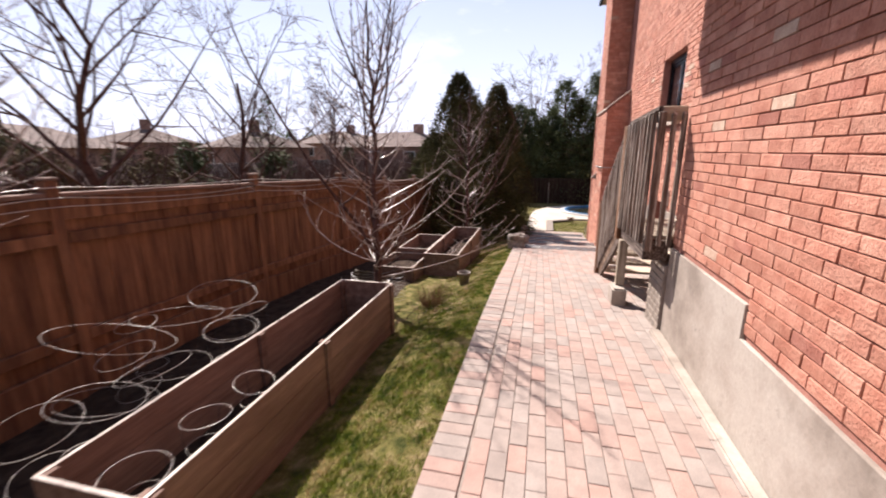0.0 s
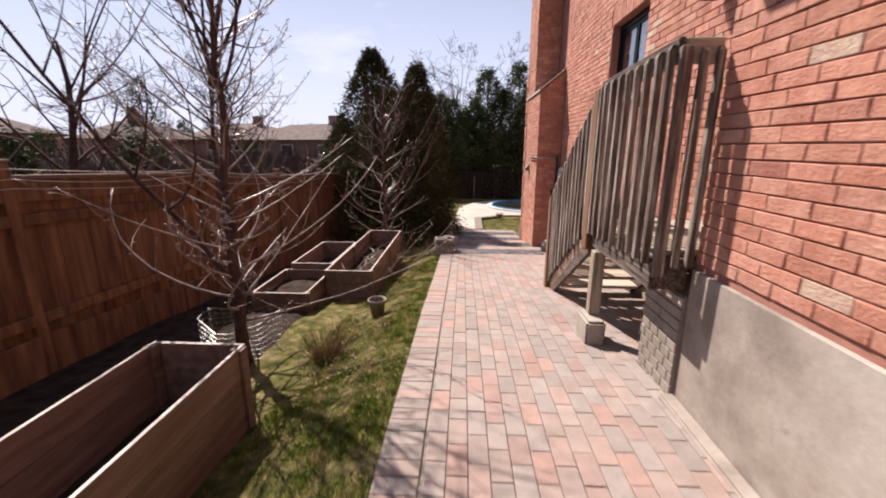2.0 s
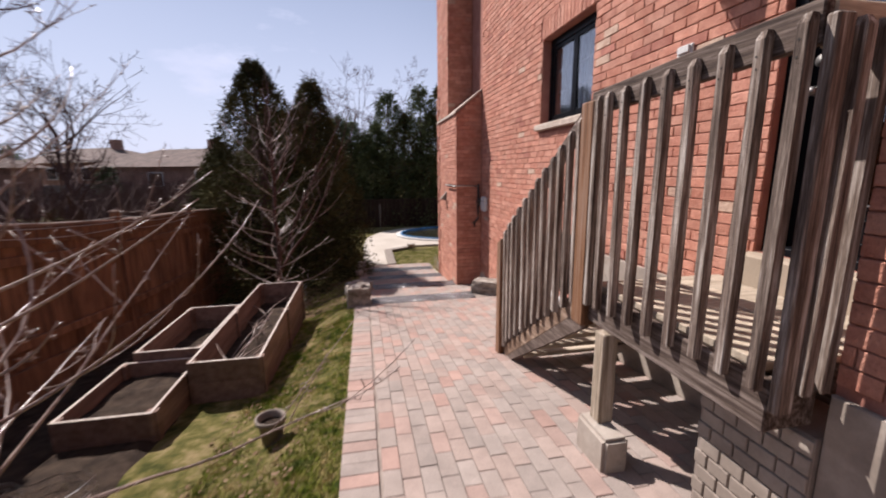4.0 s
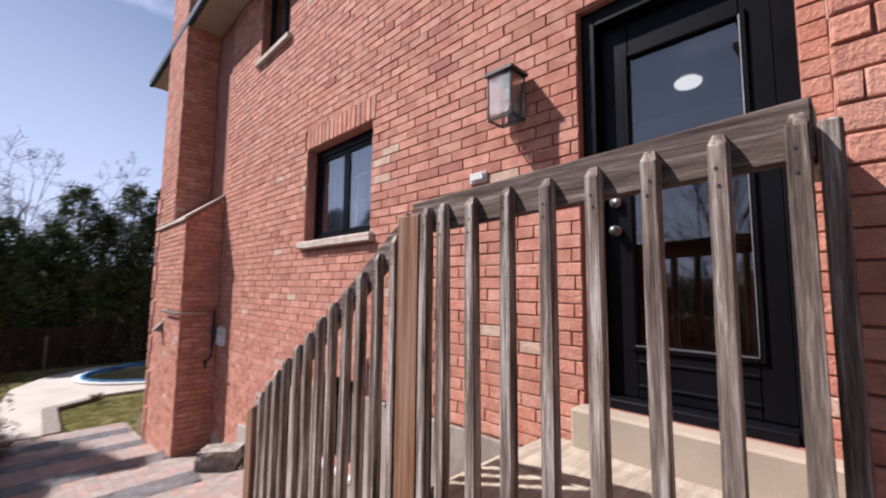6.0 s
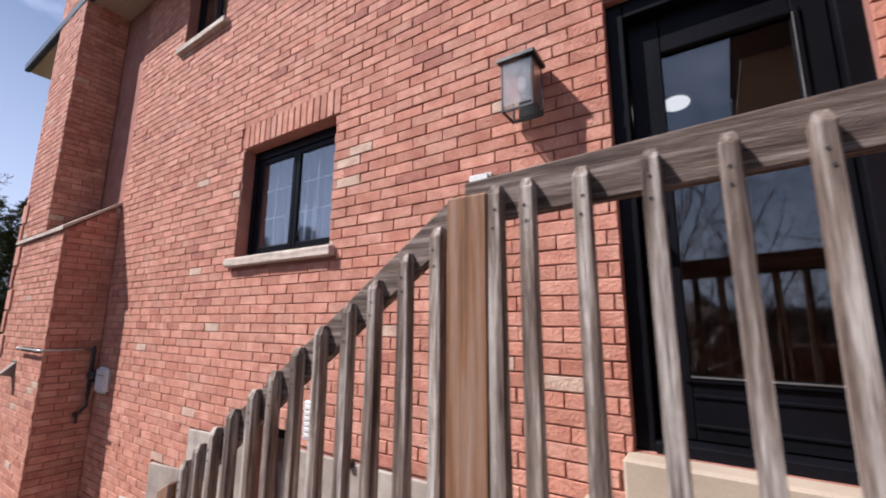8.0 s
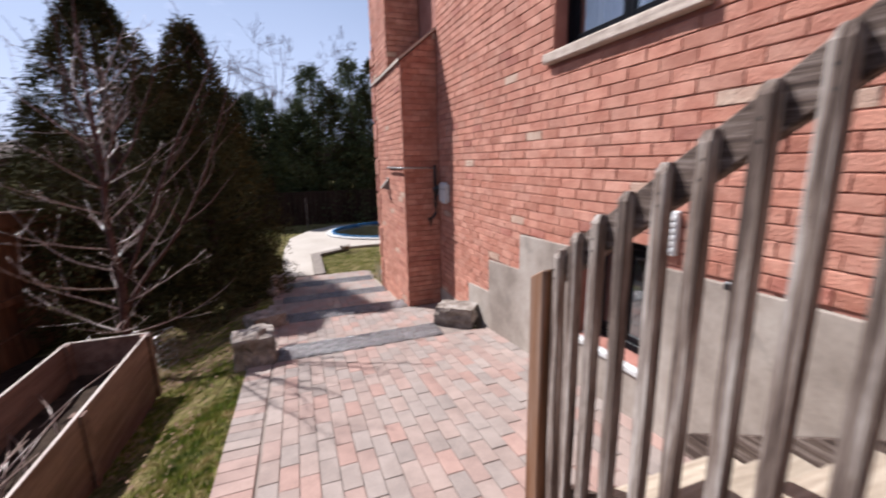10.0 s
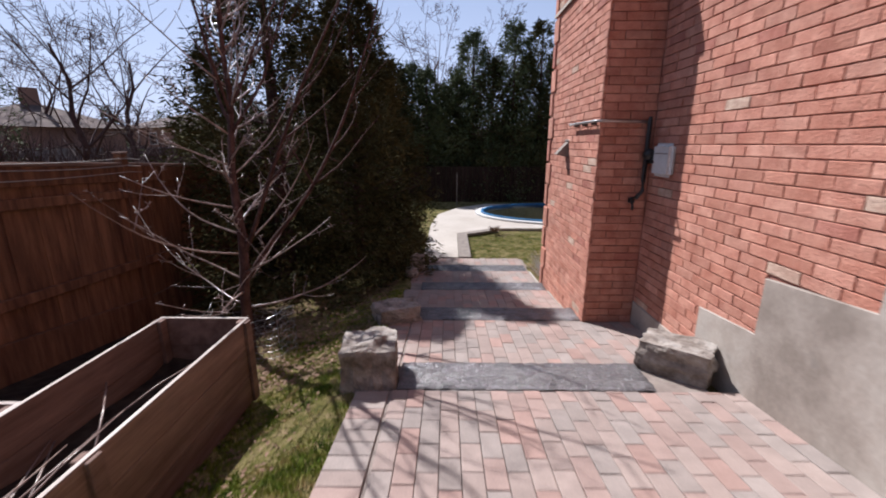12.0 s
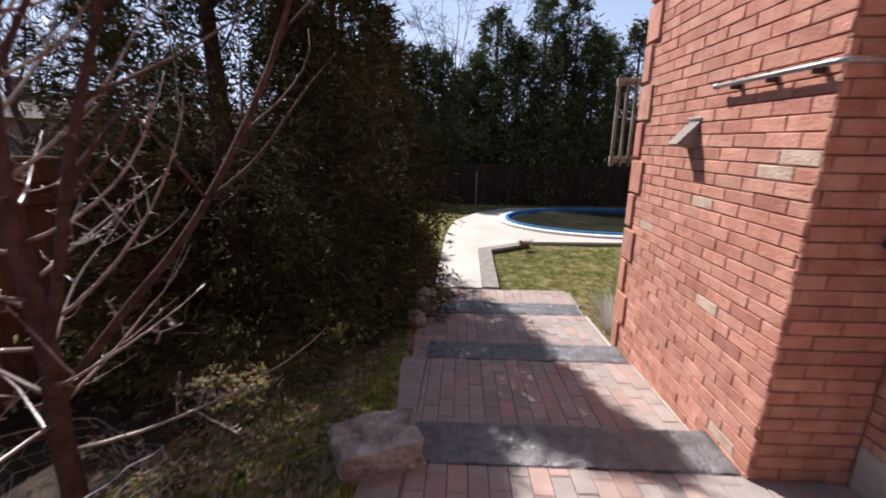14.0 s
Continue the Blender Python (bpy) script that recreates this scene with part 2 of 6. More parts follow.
M_farbrick = stuff_material("far_brick", [(0.22, 0.12, 0.09), (0.32, 0.18, 0.14)], scale=0.8, fine=14, rough=0.9, bump=0.1)
M_pooldeck = stuff_material("pool_concrete", [(0.386, 0.336, 0.286), (0.454, 0.403, 0.353)], scale=1.2, fine=60, rough=0.85, bump=0.2)
M_blue = stuff_material("blue_vinyl", [(0.02, 0.1, 0.24), (0.05, 0.2, 0.4)], scale=3, fine=40, rough=0.35, bump=0.1)
M_cover = stuff_material("murky_water", [(0.012, 0.014, 0.010), (0.035, 0.032, 0.02)], scale=1.1, fine=12, rough=0.15, bump=0.15, spec=0.5)
# fence wood darkened in colour to hold the hedge's shade
M_fence_shade = stuff_material("fence_hedge_shade", [(0.022, 0.014, 0.011), (0.05, 0.03, 0.022)], scale=3, fine=30, stretch=(5, 5, 0.5), rough=0.9, bump=0.3, rnd="object", spec=0.1)
M_clay = stuff_material("grey_pot", [(0.16, 0.13, 0.11), (0.25, 0.21, 0.18)], scale=9, fine=60, rough=0.85, bump=0.3)
M_asphalt = stuff_material("asphalt", [(0.05, 0.048, 0.046), (0.085, 0.08, 0.075)], scale=0.6, fine=30, rough=0.9, bump=0.2)
# near-black stands in for the gloom of unlit rooms; screw heads share it
M_gloom_screw = stuff_material("room_gloom_and_screw", [(0.02, 0.018, 0.016), (0.04, 0.035, 0.03)], scale=2, fine=20, rough=0.9, bump=0.0)


def glass_material():
    m = bpy.data.materials.new("window_glass")
    m.use_nodes = True
    b = m.node_tree.nodes["Principled BSDF"]
    b.inputs["Base Color"].default_value = (0.04, 0.045, 0.05, 1)
    b.inputs["Roughness"].default_value = 0.03
    b.inputs["Specular IOR Level"].default_value = 1.0
    b.inputs["IOR"].default_value = 2.4
    b.inputs["Transmission Weight"].default_value = 0.3
    return m


M_glass = glass_material()
M_clear = glass_material()
M_clear.name = "clear_door_glass"
M_clear.node_tree.nodes["Principled BSDF"].inputs["Transmission Weight"].default_value = 1.0
M_clear.node_tree.nodes["Principled BSDF"].inputs["Base Color"].default_value = (0.55, 0.57, 0.58, 1)
M_clear.node_tree.nodes["Principled BSDF"].inputs["IOR"].default_value = 1.9
M_pane = glass_material()
M_pane.name = "coated_pane"
M_pane.node_tree.nodes["Principled BSDF"].inputs["Transmission Weight"].default_value = 1.0
M_pane.node_tree.nodes["Principled BSDF"].inputs["Base Color"].default_value = (0.75, 0.8, 0.88, 1)
M_pane.node_tree.nodes["Principled BSDF"].inputs["IOR"].default_value = 2.2
M_grille = stuff_material("grey_grille", [(0.05, 0.055, 0.07), (0.07, 0.075, 0.09)], scale=6, fine=60, rough=0.5, bump=0.0)
M_sheer = stuff_material("sheer_curtain", [(0.13, 0.15, 0.20), (0.22, 0.25, 0.31)], scale=2.5, fine=60, stretch=(1, 6, 0.3), rough=0.9, bump=0.1, spec=0.1)
M_lamp = stuff_material("lit_white_glass", [(0.75, 0.74, 0.72), (0.8, 0.79, 0.77)], scale=6, fine=60, rough=0.3, bump=0.0)
M_lamp.node_tree.nodes["Principled BSDF"].inputs["Emission Color"].default_value = (1.0, 0.95, 0.88, 1)
M_lamp.node_tree.nodes["Principled BSDF"].inputs["Emission Strength"].default_value = 0.9


# ---- building helpers ----
def part(name, bm, material, parent=None, label="", kind="", smooth=False):
    me = bpy.data.meshes.new(name)
    bm.to_mesh(me)
    bm.free()
    return finish(name, me, material, parent, label, kind, smooth)


def finish(name, me, material, parent=None, label="", kind="", smooth=False):
    me.materials.append(material)
    if smooth:
        me.shade_smooth()
    ob = new(name, me)
    if parent:
        ob.parent = parent
    return tagged(ob, label, "", "", kind)


def raw(name, verts, faces, material, parent=None, label="", kind="", smooth=False):
    me = bpy.data.meshes.new(name)
    me.from_pydata([tuple(v) for v in verts], [], faces)
    me.update()
    return finish(name, me, material, parent, label, kind, smooth)


def thing(name, label, category, group="", at=(0, 0, 0), kind=""):
    ob = new(name)
    ob.location = at
    ob.empty_display_size = 0.1
    return tagged(ob, label, category, group, kind)


def box(lo, hi, bevel=0.0, bm=None, m=None, seg=1):
    b = bm or bmesh.new()
    r = bmesh.ops.create_cube(b, size=1.0)
    vs = r["verts"]
    for v in vs:
        v.co = Vector([lo[i] + (v.co[i] + 0.5) * (hi[i] - lo[i]) for i in range(3)])
    if bevel:
        es = list({e for v in vs for e in v.link_edges})
        out = bmesh.ops.bevel(b, geom=es, offset=bevel, segments=seg, affect="EDGES", clamp_overlap=True)
        vs = list({v for f in out["faces"] for v in f.verts} | {v for v in vs if v.is_valid})
    if m is not None:
        bmesh.ops.transform(b, matrix=m, verts=[v for v in vs if v.is_valid])
    return b


def tube(points, radii, sides=6, verts=None, faces=None):
    """A tapered tube along points, added to verts and faces."""
    verts = [] if verts is None else verts
    faces = [] if faces is None else faces
    base = len(verts)
    pts = [Vector(p) for p in points]
    up = Vector((0.13, 0.21, 0.97))
    for i, p in enumerate(pts):
        d = (pts[min(i + 1, len(pts) - 1)] - pts[max(i - 1, 0)]).normalized()
        a = d.cross(up)
        a = a.normalized() if a.length > 0.05 else d.cross(Vector((1, 0, 0))).normalized()
        c = d.cross(a)
        for k in range(sides):
            t = 2 * math.pi * k / sides
            verts.append(p + (a * math.cos(t) + c * math.sin(t)) * radii[i])
    for i in range(len(pts) - 1):
        for k in range(sides):
            k2 = (k + 1) % sides
            faces.append((base + i * sides + k, base + i * sides + k2, base + (i + 1) * sides + k2, base + (i + 1) * sides + k))
    faces.append(tuple(base + k for k in range(sides))[::-1])
    faces.append(tuple(base + (len(pts) - 1) * sides + k for k in range(sides)))
    return verts, faces


# ---- ground levels ----
PATH_Y = [-40, 3.5, 5.5, 7.0, 9.05, 9.37, 9.371, 10.6, 10.93, 10.931, 12.0, 12.3, 12.301, 13.3, 13.64, 13.641, 14.3, 60]
PATH_Z = [0, 0, -0.11, -0.27, -0.46, -0.46, -0.57, -0.68, -0.68, -0.77, -0.86, -0.86, -0.93, -1.0, -1.0, -1.02, -1.03, -1.03]


def pz(y):
    return float(np.interp(y, PATH_Y, PATH_Z))


def soft_z(y):
    return float(np.interp(y, [-40, 3.5, 5.5, 7.0, 9.2, 11, 12.6, 14, 60], [0, 0, -0.11, -0.27, -0.49, -0.72, -0.92, -1.03, -1.03]))


def gz(x, y):
    """Height of the lawn and the land round it."""
    z = soft_z(y) - 0.012
    edge = -0.745
    if x < edge:
        t = min(1.0, (edge - x) / 0.95)
        z -= 0.25 * t * t * (3 - 2 * t) * (1 if y < 12 else max(0, 1 - (y - 12) / 2))
        if x < -2:
            z -= 0.06 * min(1, (-2 - x) / 1.7)
        if x < -4.2:
            z -= 0.75 * min(1.0, (-4.2 - x) / 22.0) ** 0.9
    else:
        z -= 0.05
    return z


def pathx(y):
    return -0.745


W1, W2, CORNER = 0.975, 1.69, 3.9

# ---- the ground ----
def terrain():
    xs = list(np.concatenate([np.linspace(-400, -60, 8), np.linspace(-50, -6, 18), np.arange(-5, 3.01, 0.125), np.linspace(3.5, 30, 10), np.linspace(60, 400, 6)]))
    ys = list(np.concatenate([np.linspace(-400, -30, 8), np.linspace(-20, -2, 8), np.arange(-1, 15.01, 0.14), np.linspace(15.6, 40, 20), np.linspace(60, 500, 10)]))
    vs, fs = [], []
    for y in ys:
        for x in xs:
            wob = 0.018 * noise.noise(Vector((x * 2.1, y * 2.1, 0))) + 0.012 * noise.noise(Vector((x * 7, y * 7, 3)))
            near_path = pathx(y) - 0.06 < x < 1.8
            vs.append((x, y, gz(x, y) + (0 if near_path else wob)))
    n = len(xs)
    for j in range(len(ys) - 1):
        for i in range(n - 1):
            fs.append((j * n + i, j * n + i + 1, (j + 1) * n + i + 1, (j + 1) * n + i))
    raw("ground", vs, fs, M_ground, label="patchy spring lawn with bare soil", kind="structure", smooth=True)


terrain()


def ramp_strip(name, x0, x1, ys, dz, thick, material, label, kind="structure"):
    """A slab that follows the fall of the path."""
    vs, fs = [], []
    for y in ys:
        a = pathx(y) if x0 is None else x0
        z = pz(y) + dz
        vs += [(a, y, z), (x1, y, z), (x1, y, z - thick), (a, y, z - thick)]
    for i in range(len(ys) - 1):
        b = i * 4
        for k in range(4):
            fs.append((b + k, b + (k + 1) % 4, b + 4 + (k + 1) % 4, b + 4 + k))
    fs += [(0, 3, 2, 1), (len(vs) - 4, len(vs) - 3, len(vs) - 2, len(vs) - 1)]
    return raw(name, vs, fs, material, label=label, kind=kind)


FLIGHTS = [(-3.0, 9.03), (9.372, 10.60), (10.932, 12.0), (12.302, 13.30), (13.642, 14.2)]
for a, b in FLIGHTS:
    x1 = W2 + 0.02 if b < 10.7 else 1.24
    ys = [a] + [y for y in (3.5, 5.5, 7.0) if a < y < b] + [b]
    if a < 0:
        for seg, xe in (([a, 3.5, CORNER], W1 + 0.02), ([CORNER, 5.5, 7.0, b], W2 + 0.02)):
            ramp_strip("path_bed", None, xe, seg, -0.008, 0.16, M_joint, "sandy joints under clay pavers")
    else:
        ramp_strip("path_bed", None, x1, ys, -0.008, 0.16, M_joint, "sandy joints under clay pavers")


# ---- walls of the house ----
def wall_block(name, lo, hi, material=M_mortar, label="", holes=(), axis="x"):
    """A wall with thickness; holes are (y0, y1, z0, z1) openings that go through it."""
    ys = sorted({lo[1], hi[1], *[h[0] for h in holes], *[h[1] for h in holes]})
    zs = sorted({lo[2], hi[2], *[h[2] for h in holes], *[h[3] for h in holes]})
    solid = {}
    for i in range(len(ys) - 1):
        for j in range(len(zs) - 1):
            cy, cz = (ys[i] + ys[i + 1]) / 2, (zs[j] + zs[j + 1]) / 2
            solid[i, j] = not any(h[0] < cy < h[1] and h[2] < cz < h[3] for h in holes)
    vs, fs = [], []

    def quad(*p):
        b = len(vs)
        vs.extend(p)
        fs.append((b, b + 1, b + 2, b + 3))

    x0, x1 = lo[0], hi[0]
    for (i, j), s in solid.items():
        if not s:
            continue
        y0, y1, z0, z1 = ys[i], ys[i + 1], zs[j], zs[j + 1]
        quad((x0, y0, z0), (x0, y0, z1), (x0, y1, z1), (x0, y1, z0))
        quad((x1, y0, z0), (x1, y1, z0), (x1, y1, z1), (x1, y0, z1))
        if not solid.get((i - 1, j)):
            quad((x0, y0, z0), (x1, y0, z0), (x1, y0, z1), (x0, y0, z1))
        if not solid.get((i + 1, j)):
            quad((x0, y1, z0), (x0, y1, z1), (x1, y1, z1), (x1, y1, z0))
        if not solid.get((i, j - 1)):
            quad((x0, y0, z0), (x0, y1, z0), (x1, y1, z0), (x1, y0, z0))
        if not solid.get((i, j + 1)):
            quad((x0, y0, z1), (x1, y0, z1), (x1, y1, z1), (x0, y1, z1))
    return raw(name, vs, fs, material, label=label, kind="structure")


DOOR = (3.99, 4.88, 1.08, 3.16)
WIN = (6.775, 7.955, 2.115, 3.105)
UPWIN = (8.55, 9.43, 4.69, 5.8)
BASEWIN = (6.95, 7.56, 0.08, 0.86)
ROOF_Z = 5.94
w_near = wall_block("wall_near", (W1 + 0.012, -4, -0.3), (W1 + 0.25, CORNER, 3.12), label="salmon clay brick wall")
w_main = wall_block("wall_main", (W2 + 0.012, CORNER, -1.2), (W2 + 0.27, 12.6, ROOF_Z), label="salmon clay brick wall", holes=[DOOR, WIN, UPWIN, BASEWIN])
w_up = wall_block("wall_upper", (W2 + 0.012, -4, 3.2), (W2 + 0.27, CORNER - 0.002, ROOF_Z), label="salmon clay brick wall")
w_return = part("wall_return", box((W1 + 0.252, CORNER - 0.25, -0.3), (W2 + 0.27, CORNER - 0.012, 3.12)), M_mortar, None, "salmon clay brick return wall", "structure")
part("wall_back", box((8.0, -4, -1.2), (8.3, 12.6, ROOF_Z)), M_farbrick, None, "plain brick back wall", "structure")
part("wall_end", box((W2 + 0.275, 12.35, -1.2), (7.99, 12.6, ROOF_Z)), M_farbrick, None, "plain brick end wall", "structure")
part("wall_front", box((1.24, -4.25, -0.3), (8.3, -4.003, ROOF_Z)), M_farbrick, None, "plain brick front wall", "structure")

# added out of view: cuts the low sky light reaching south-facing brick
part("sky_block_wall", box((-14, -6.3, -0.4), (1.2, -6.0, 4.6)), M_roof, None, "unseen dark wall added to cut low sky light", "structure")

# foundation faces, stepping down with the ground


def stepped(x0, x1, outline, label="parged grey concrete foundation"):
    """A slab of parging with a stepped top; outline is (y, z) round the face."""
    bm = bmesh.new()
    a = [bm.verts.new((x0, y, z)) for y, z in outline]
    b = [bm.verts.new((x1, y, z)) for y, z in outline]
    bm.faces.new(a[::-1])
    bm.faces.new(b)
    for k in range(len(a)):
        bm.faces.new((a[k], a[(k + 1) % len(a)], b[(k + 1) % len(a)], b[k]))
    bmesh.ops.recalc_face_normals(bm, faces=bm.faces[:])
    bmesh.ops.bevel(bm, geom=[e for e in bm.edges if abs(e.verts[0].co.x - x0) < 1e-5 and abs(e.verts[1].co.x - x0) < 1e-5], offset=0.005, segments=1, affect="EDGES")
    return part("foundation", bm, M_concrete, None, label, "structure")


stepped(W1 - 0.012, W1 + 0.01, [(-4, -0.3), (CORNER - 0.002, -0.3), (CORNER - 0.002, 0.81), (2.45, 0.81), (2.45, 0.60), (-4, 0.60)])
FX, FY = 0.935, 4.38
part("footing", box((FX + 0.012, CORNER + 0.002, -0.4), (W2 + 0.008, FY, 0.64), 0.004), M_joint, None, "mortared block footing under the deck", "structure")
for k in range(13):
    for q in range(5):
        y0 = CORNER + 0.004 + q * 0.115 - (0.055 if k % 2 else 0)
        y0, y1 = max(CORNER + 0.004, y0), min(FY - 0.003, y0 + 0.108)
        if y1 - y0 > 0.02:
            part("block", box((FX, y0, -0.3 + k * 0.072), (FX + 0.02, y1, -0.235 + k * 0.072), 0.004), M_concrete, bpy.data.objects["footing"])
part("cement_fillet", box((W1 - 0.105, -3.9, -0.03), (W1 - 0.013, CORNER - 0.004, 0.018), 0.012, seg=2), M_concrete, None, "narrow cement fillet at the wall foot", "structure")
B0, B1, BZ = BASEWIN[0], BASEWIN[1], BASEWIN[2] - 0.03
stepped(W2 - 0.012, W2 + 0.01, [(4.53, -1), (10.56, -1.0), (10.56, -0.44), (9.54, -0.44), (9.54, -0.08), (9.0, -0.035), (9.0, 0.315), (8.37, 0.365), (8.37, 0.69), (B1, 0.725), (B1, BZ), (B0, BZ), (B0, 0.755), (4.53, 0.77)])

# chimney stack with a sloped shoulder
CHX, CHY, CHY2, SH, STACK = 1.2, 10.57, 12.42, 2.60, 11.3


def chimney():
    bm = bmesh.new()
    e = 0.012
    x0, x1, y0, y1 = CHX + e, W2 + 0.01, CHY + e, CHY2
    vs = [bm.verts.new(p) for p in ((x0, y0, -1.2), (x1, y0, -1.2), (x1, y1, -1.2), (x0, y1, -1.2),
                                    (x0, y0, SH), (x1, y0, 3.0), (x1, y1, 3.0), (x0, y1, SH))]
    for f in ((0, 3, 2, 1), (0, 1, 5, 4), (1, 2, 6, 5), (2, 3, 7, 6), (3, 0, 4, 7), (4, 5, 6, 7)):
        bm.faces.new([vs[i] for i in f])
    box((CHX + e, STACK + e, SH - 0.1), (x1, CHY2 - 0.004, 7.2), bm=bm)
    return part("chimney", bm, M_mortar, None, "tall salmon brick chimney stack with a sloped shoulder", "structure")


w_chim = chimney()
bm = bmesh.new()
vs = []
for y in (CHY - 0.02, CHY2 + 0.02):
    for x, z in ((CHX - 0.025, SH - 0.01), (W2 - 0.002, 3.0), (W2 - 0.002, 3.035), (CHX - 0.025, SH + 0.03)):
        vs.append(bm.verts.new((x, y, z)))
for f in ((0, 1, 2, 3), (7, 6, 5, 4), (0, 4, 5, 1), (1, 5, 6, 2), (2, 6, 7, 3), (3, 7, 4, 0)):
    bm.faces.new([vs[i] for i in f])
part("chimney_ledge", bm, M_stonebrick, None, "thin sloped stone weathering course", "structure")

# roof, soffit and gutter
part("ceiling", box((W2 - 0.42, 4.2, ROOF_Z - 0.05), (W2 + 0.01, 14.28, ROOF_Z - 0.03)), M_soffit, None, "cream metal soffit", "structure")
part("gutter", box((W2 - 0.5, 4.2, ROOF_Z - 0.06), (W2 - 0.422, 14.3, ROOF_Z + 0.08), 0.015), M_fascia, None, "dark metal gutter", "structure")
bm = bmesh.new()
vs = [bm.verts.new(p) for p in ((W2 - 0.48, -4.5, ROOF_Z + 0.09), (W2 - 0.48, 14.28, ROOF_Z + 0.09), (5.0, 14.0, ROOF_Z + 2.0), (5.0, -4.5, ROOF_Z + 2.0),
                                (8.6, -4.5, ROOF_Z - 0.1), (8.6, 14.0, ROOF_Z - 0.1))]
bm.faces.new([vs[i] for i in (0, 3, 2, 1)])
bm.faces.new([vs[i] for i in (3, 4, 5, 2)])
bmesh.ops.solidify(bm, geom=bm.faces[:], thickness=0.06)
part("roof", bm, M_roof, None, "brown shingle roof", "structure")
part("soffit", box((0.5, -4.5, 3.05), (W1 + 0.24, 4.3, 3.07)), M_soffit, None, "cream metal soffit", "structure")
part("gutter", box((0.4, -4.5, 3.04), (0.498, 4.32, 3.18), 0.015), M_fascia, None, "dark metal gutter", "structure")
bm = bmesh.new()
vs = [bm.verts.new(p) for p in ((0.44, -4.5, 3.19), (0.44, 4.32, 3.19), (W2, 4.32, 3.62), (W2, -4.5, 3.62))]
bm.faces.new([vs[i] for i in (0, 3, 2, 1)])
bmesh.ops.solidify(bm, geom=bm.faces[:], thickness=0.05)
part("roof", bm, M_roof, None, "brown shingle lean-to roof", "structure")
part("ground_floor", box((W2 + 0.28, 3.7, 0.9), (7.99, 12.3, 1.0)), M_gloom_screw, None, "inner floor, room gloom in its near-black colour", "structure")


# ---- windows and door ----
def window(name, hole, label, sill=True, panes=2, muntins=True, depth=0.11):
    y0, y1, z0, z1 = hole
    w = thing(name, label, "window", at=(W2, y0, z0), kind="structure")
    X = depth

    def P(nm, lo, hi, mat, bev=0.004, parent=w, lab=""):
        return part(nm, box(lo, hi, bev), mat, parent, lab)

    W, H = y1 - y0, z1 - z0
    f = 0.055
    P("window_frame", (X, 0, 0.0), (X + 0.07, f, H), M_black)
    P("window_frame", (X, W - f, 0.0), (X + 0.07, W, H), M_black)
    P("window_frame", (X, f + 0.001, 0.0), (X + 0.07, W - f - 0.001, f), M_black)
    P("window_frame", (X, f + 0.001, H - f - 0.03), (X + 0.07, W - f - 0.001, H), M_black)
    pw = (W - 2 * f) / panes
    for i in range(panes):
        a = f + i * pw
        s = 0.05
        for lo, hi in (((X + 0.012, a, f), (X + 0.06, a + s, H - f - 0.03)), ((X + 0.012, a + pw - s, f), (X + 0.06, a + pw, H - f - 0.03)),
                       ((X + 0.012, a + s, f), (X + 0.06, a + pw - s, f + s)), ((X + 0.012, a + s, H - f - 0.03 - s), (X + 0.06, a + pw - s, H - f - 0.03))):
            P("sash", lo, hi, M_black, 0.006)
        pane = P("pane", (X + 0.025, a + s - 0.004, f + s - 0.004), (X + 0.031, a + pw - s + 0.004, H - f - 0.026 - s), M_pane if muntins else M_glass, 0)
        pane.visible_shadow = not muntins
        if muntins:
            P("muntin", (X + 0.036, a + pw / 2 - 0.005, f + s), (X + 0.040, a + pw / 2 + 0.005, H - f - 0.03 - s), M_grille, 0)
            for k in (1, 2):
                zz = f + s + (H - 2 * f - 2 * s - 0.03) * k / 3
                P("muntin", (X + 0.0405, a + s, zz - 0.005), (X + 0.044, a + pw - s, zz + 0.005), M_grille, 0)
    if sill:
        b = box((-0.055, -0.07, -0.075), (X + 0.05, W + 0.07, -0.002), 0.008, seg=1)
        bmesh.ops.subdivide_edges(b, edges=b.edges[:], cuts=5, use_grid_fill=True)
        for v in b.verts:
            v.co += Vector((1, 0.3, 0.6)) * 0.006 * noise.noise(v.co * 30)
        part("window_sill", b, M_stonebrick, w, "rough cut pale stone sill")
    return w


window("window_1", WIN, "black casement window with two panes and a stone sill")
window("window_2", UPWIN, "black upper window with two panes and a stone sill")
window("window_3", BASEWIN, "dark basement window low in the foundation", sill=False, panes=2, muntins=False, depth=0.14)
part("window_sill", box((W2 - 0.03, BASEWIN[0] - 0.03, BASEWIN[2] - 0.05), (W2 + 0.13, BASEWIN[1] + 0.03, BASEWIN[2] - 0.003), 0.008), M_white, None, "pale painted ledge under the basement window", "structure")
# sheets behind the openings, with the room's gloom put into their colour
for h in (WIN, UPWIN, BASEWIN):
    part("room", box((W2 + 0.9, h[0] - 0.6, h[2] - 0.6), (W2 + 0.95, h[1] + 0.6, h[3] + 0.4)), M_gloom_screw, None, "interior wall, room gloom in its near-black colour", "structure")


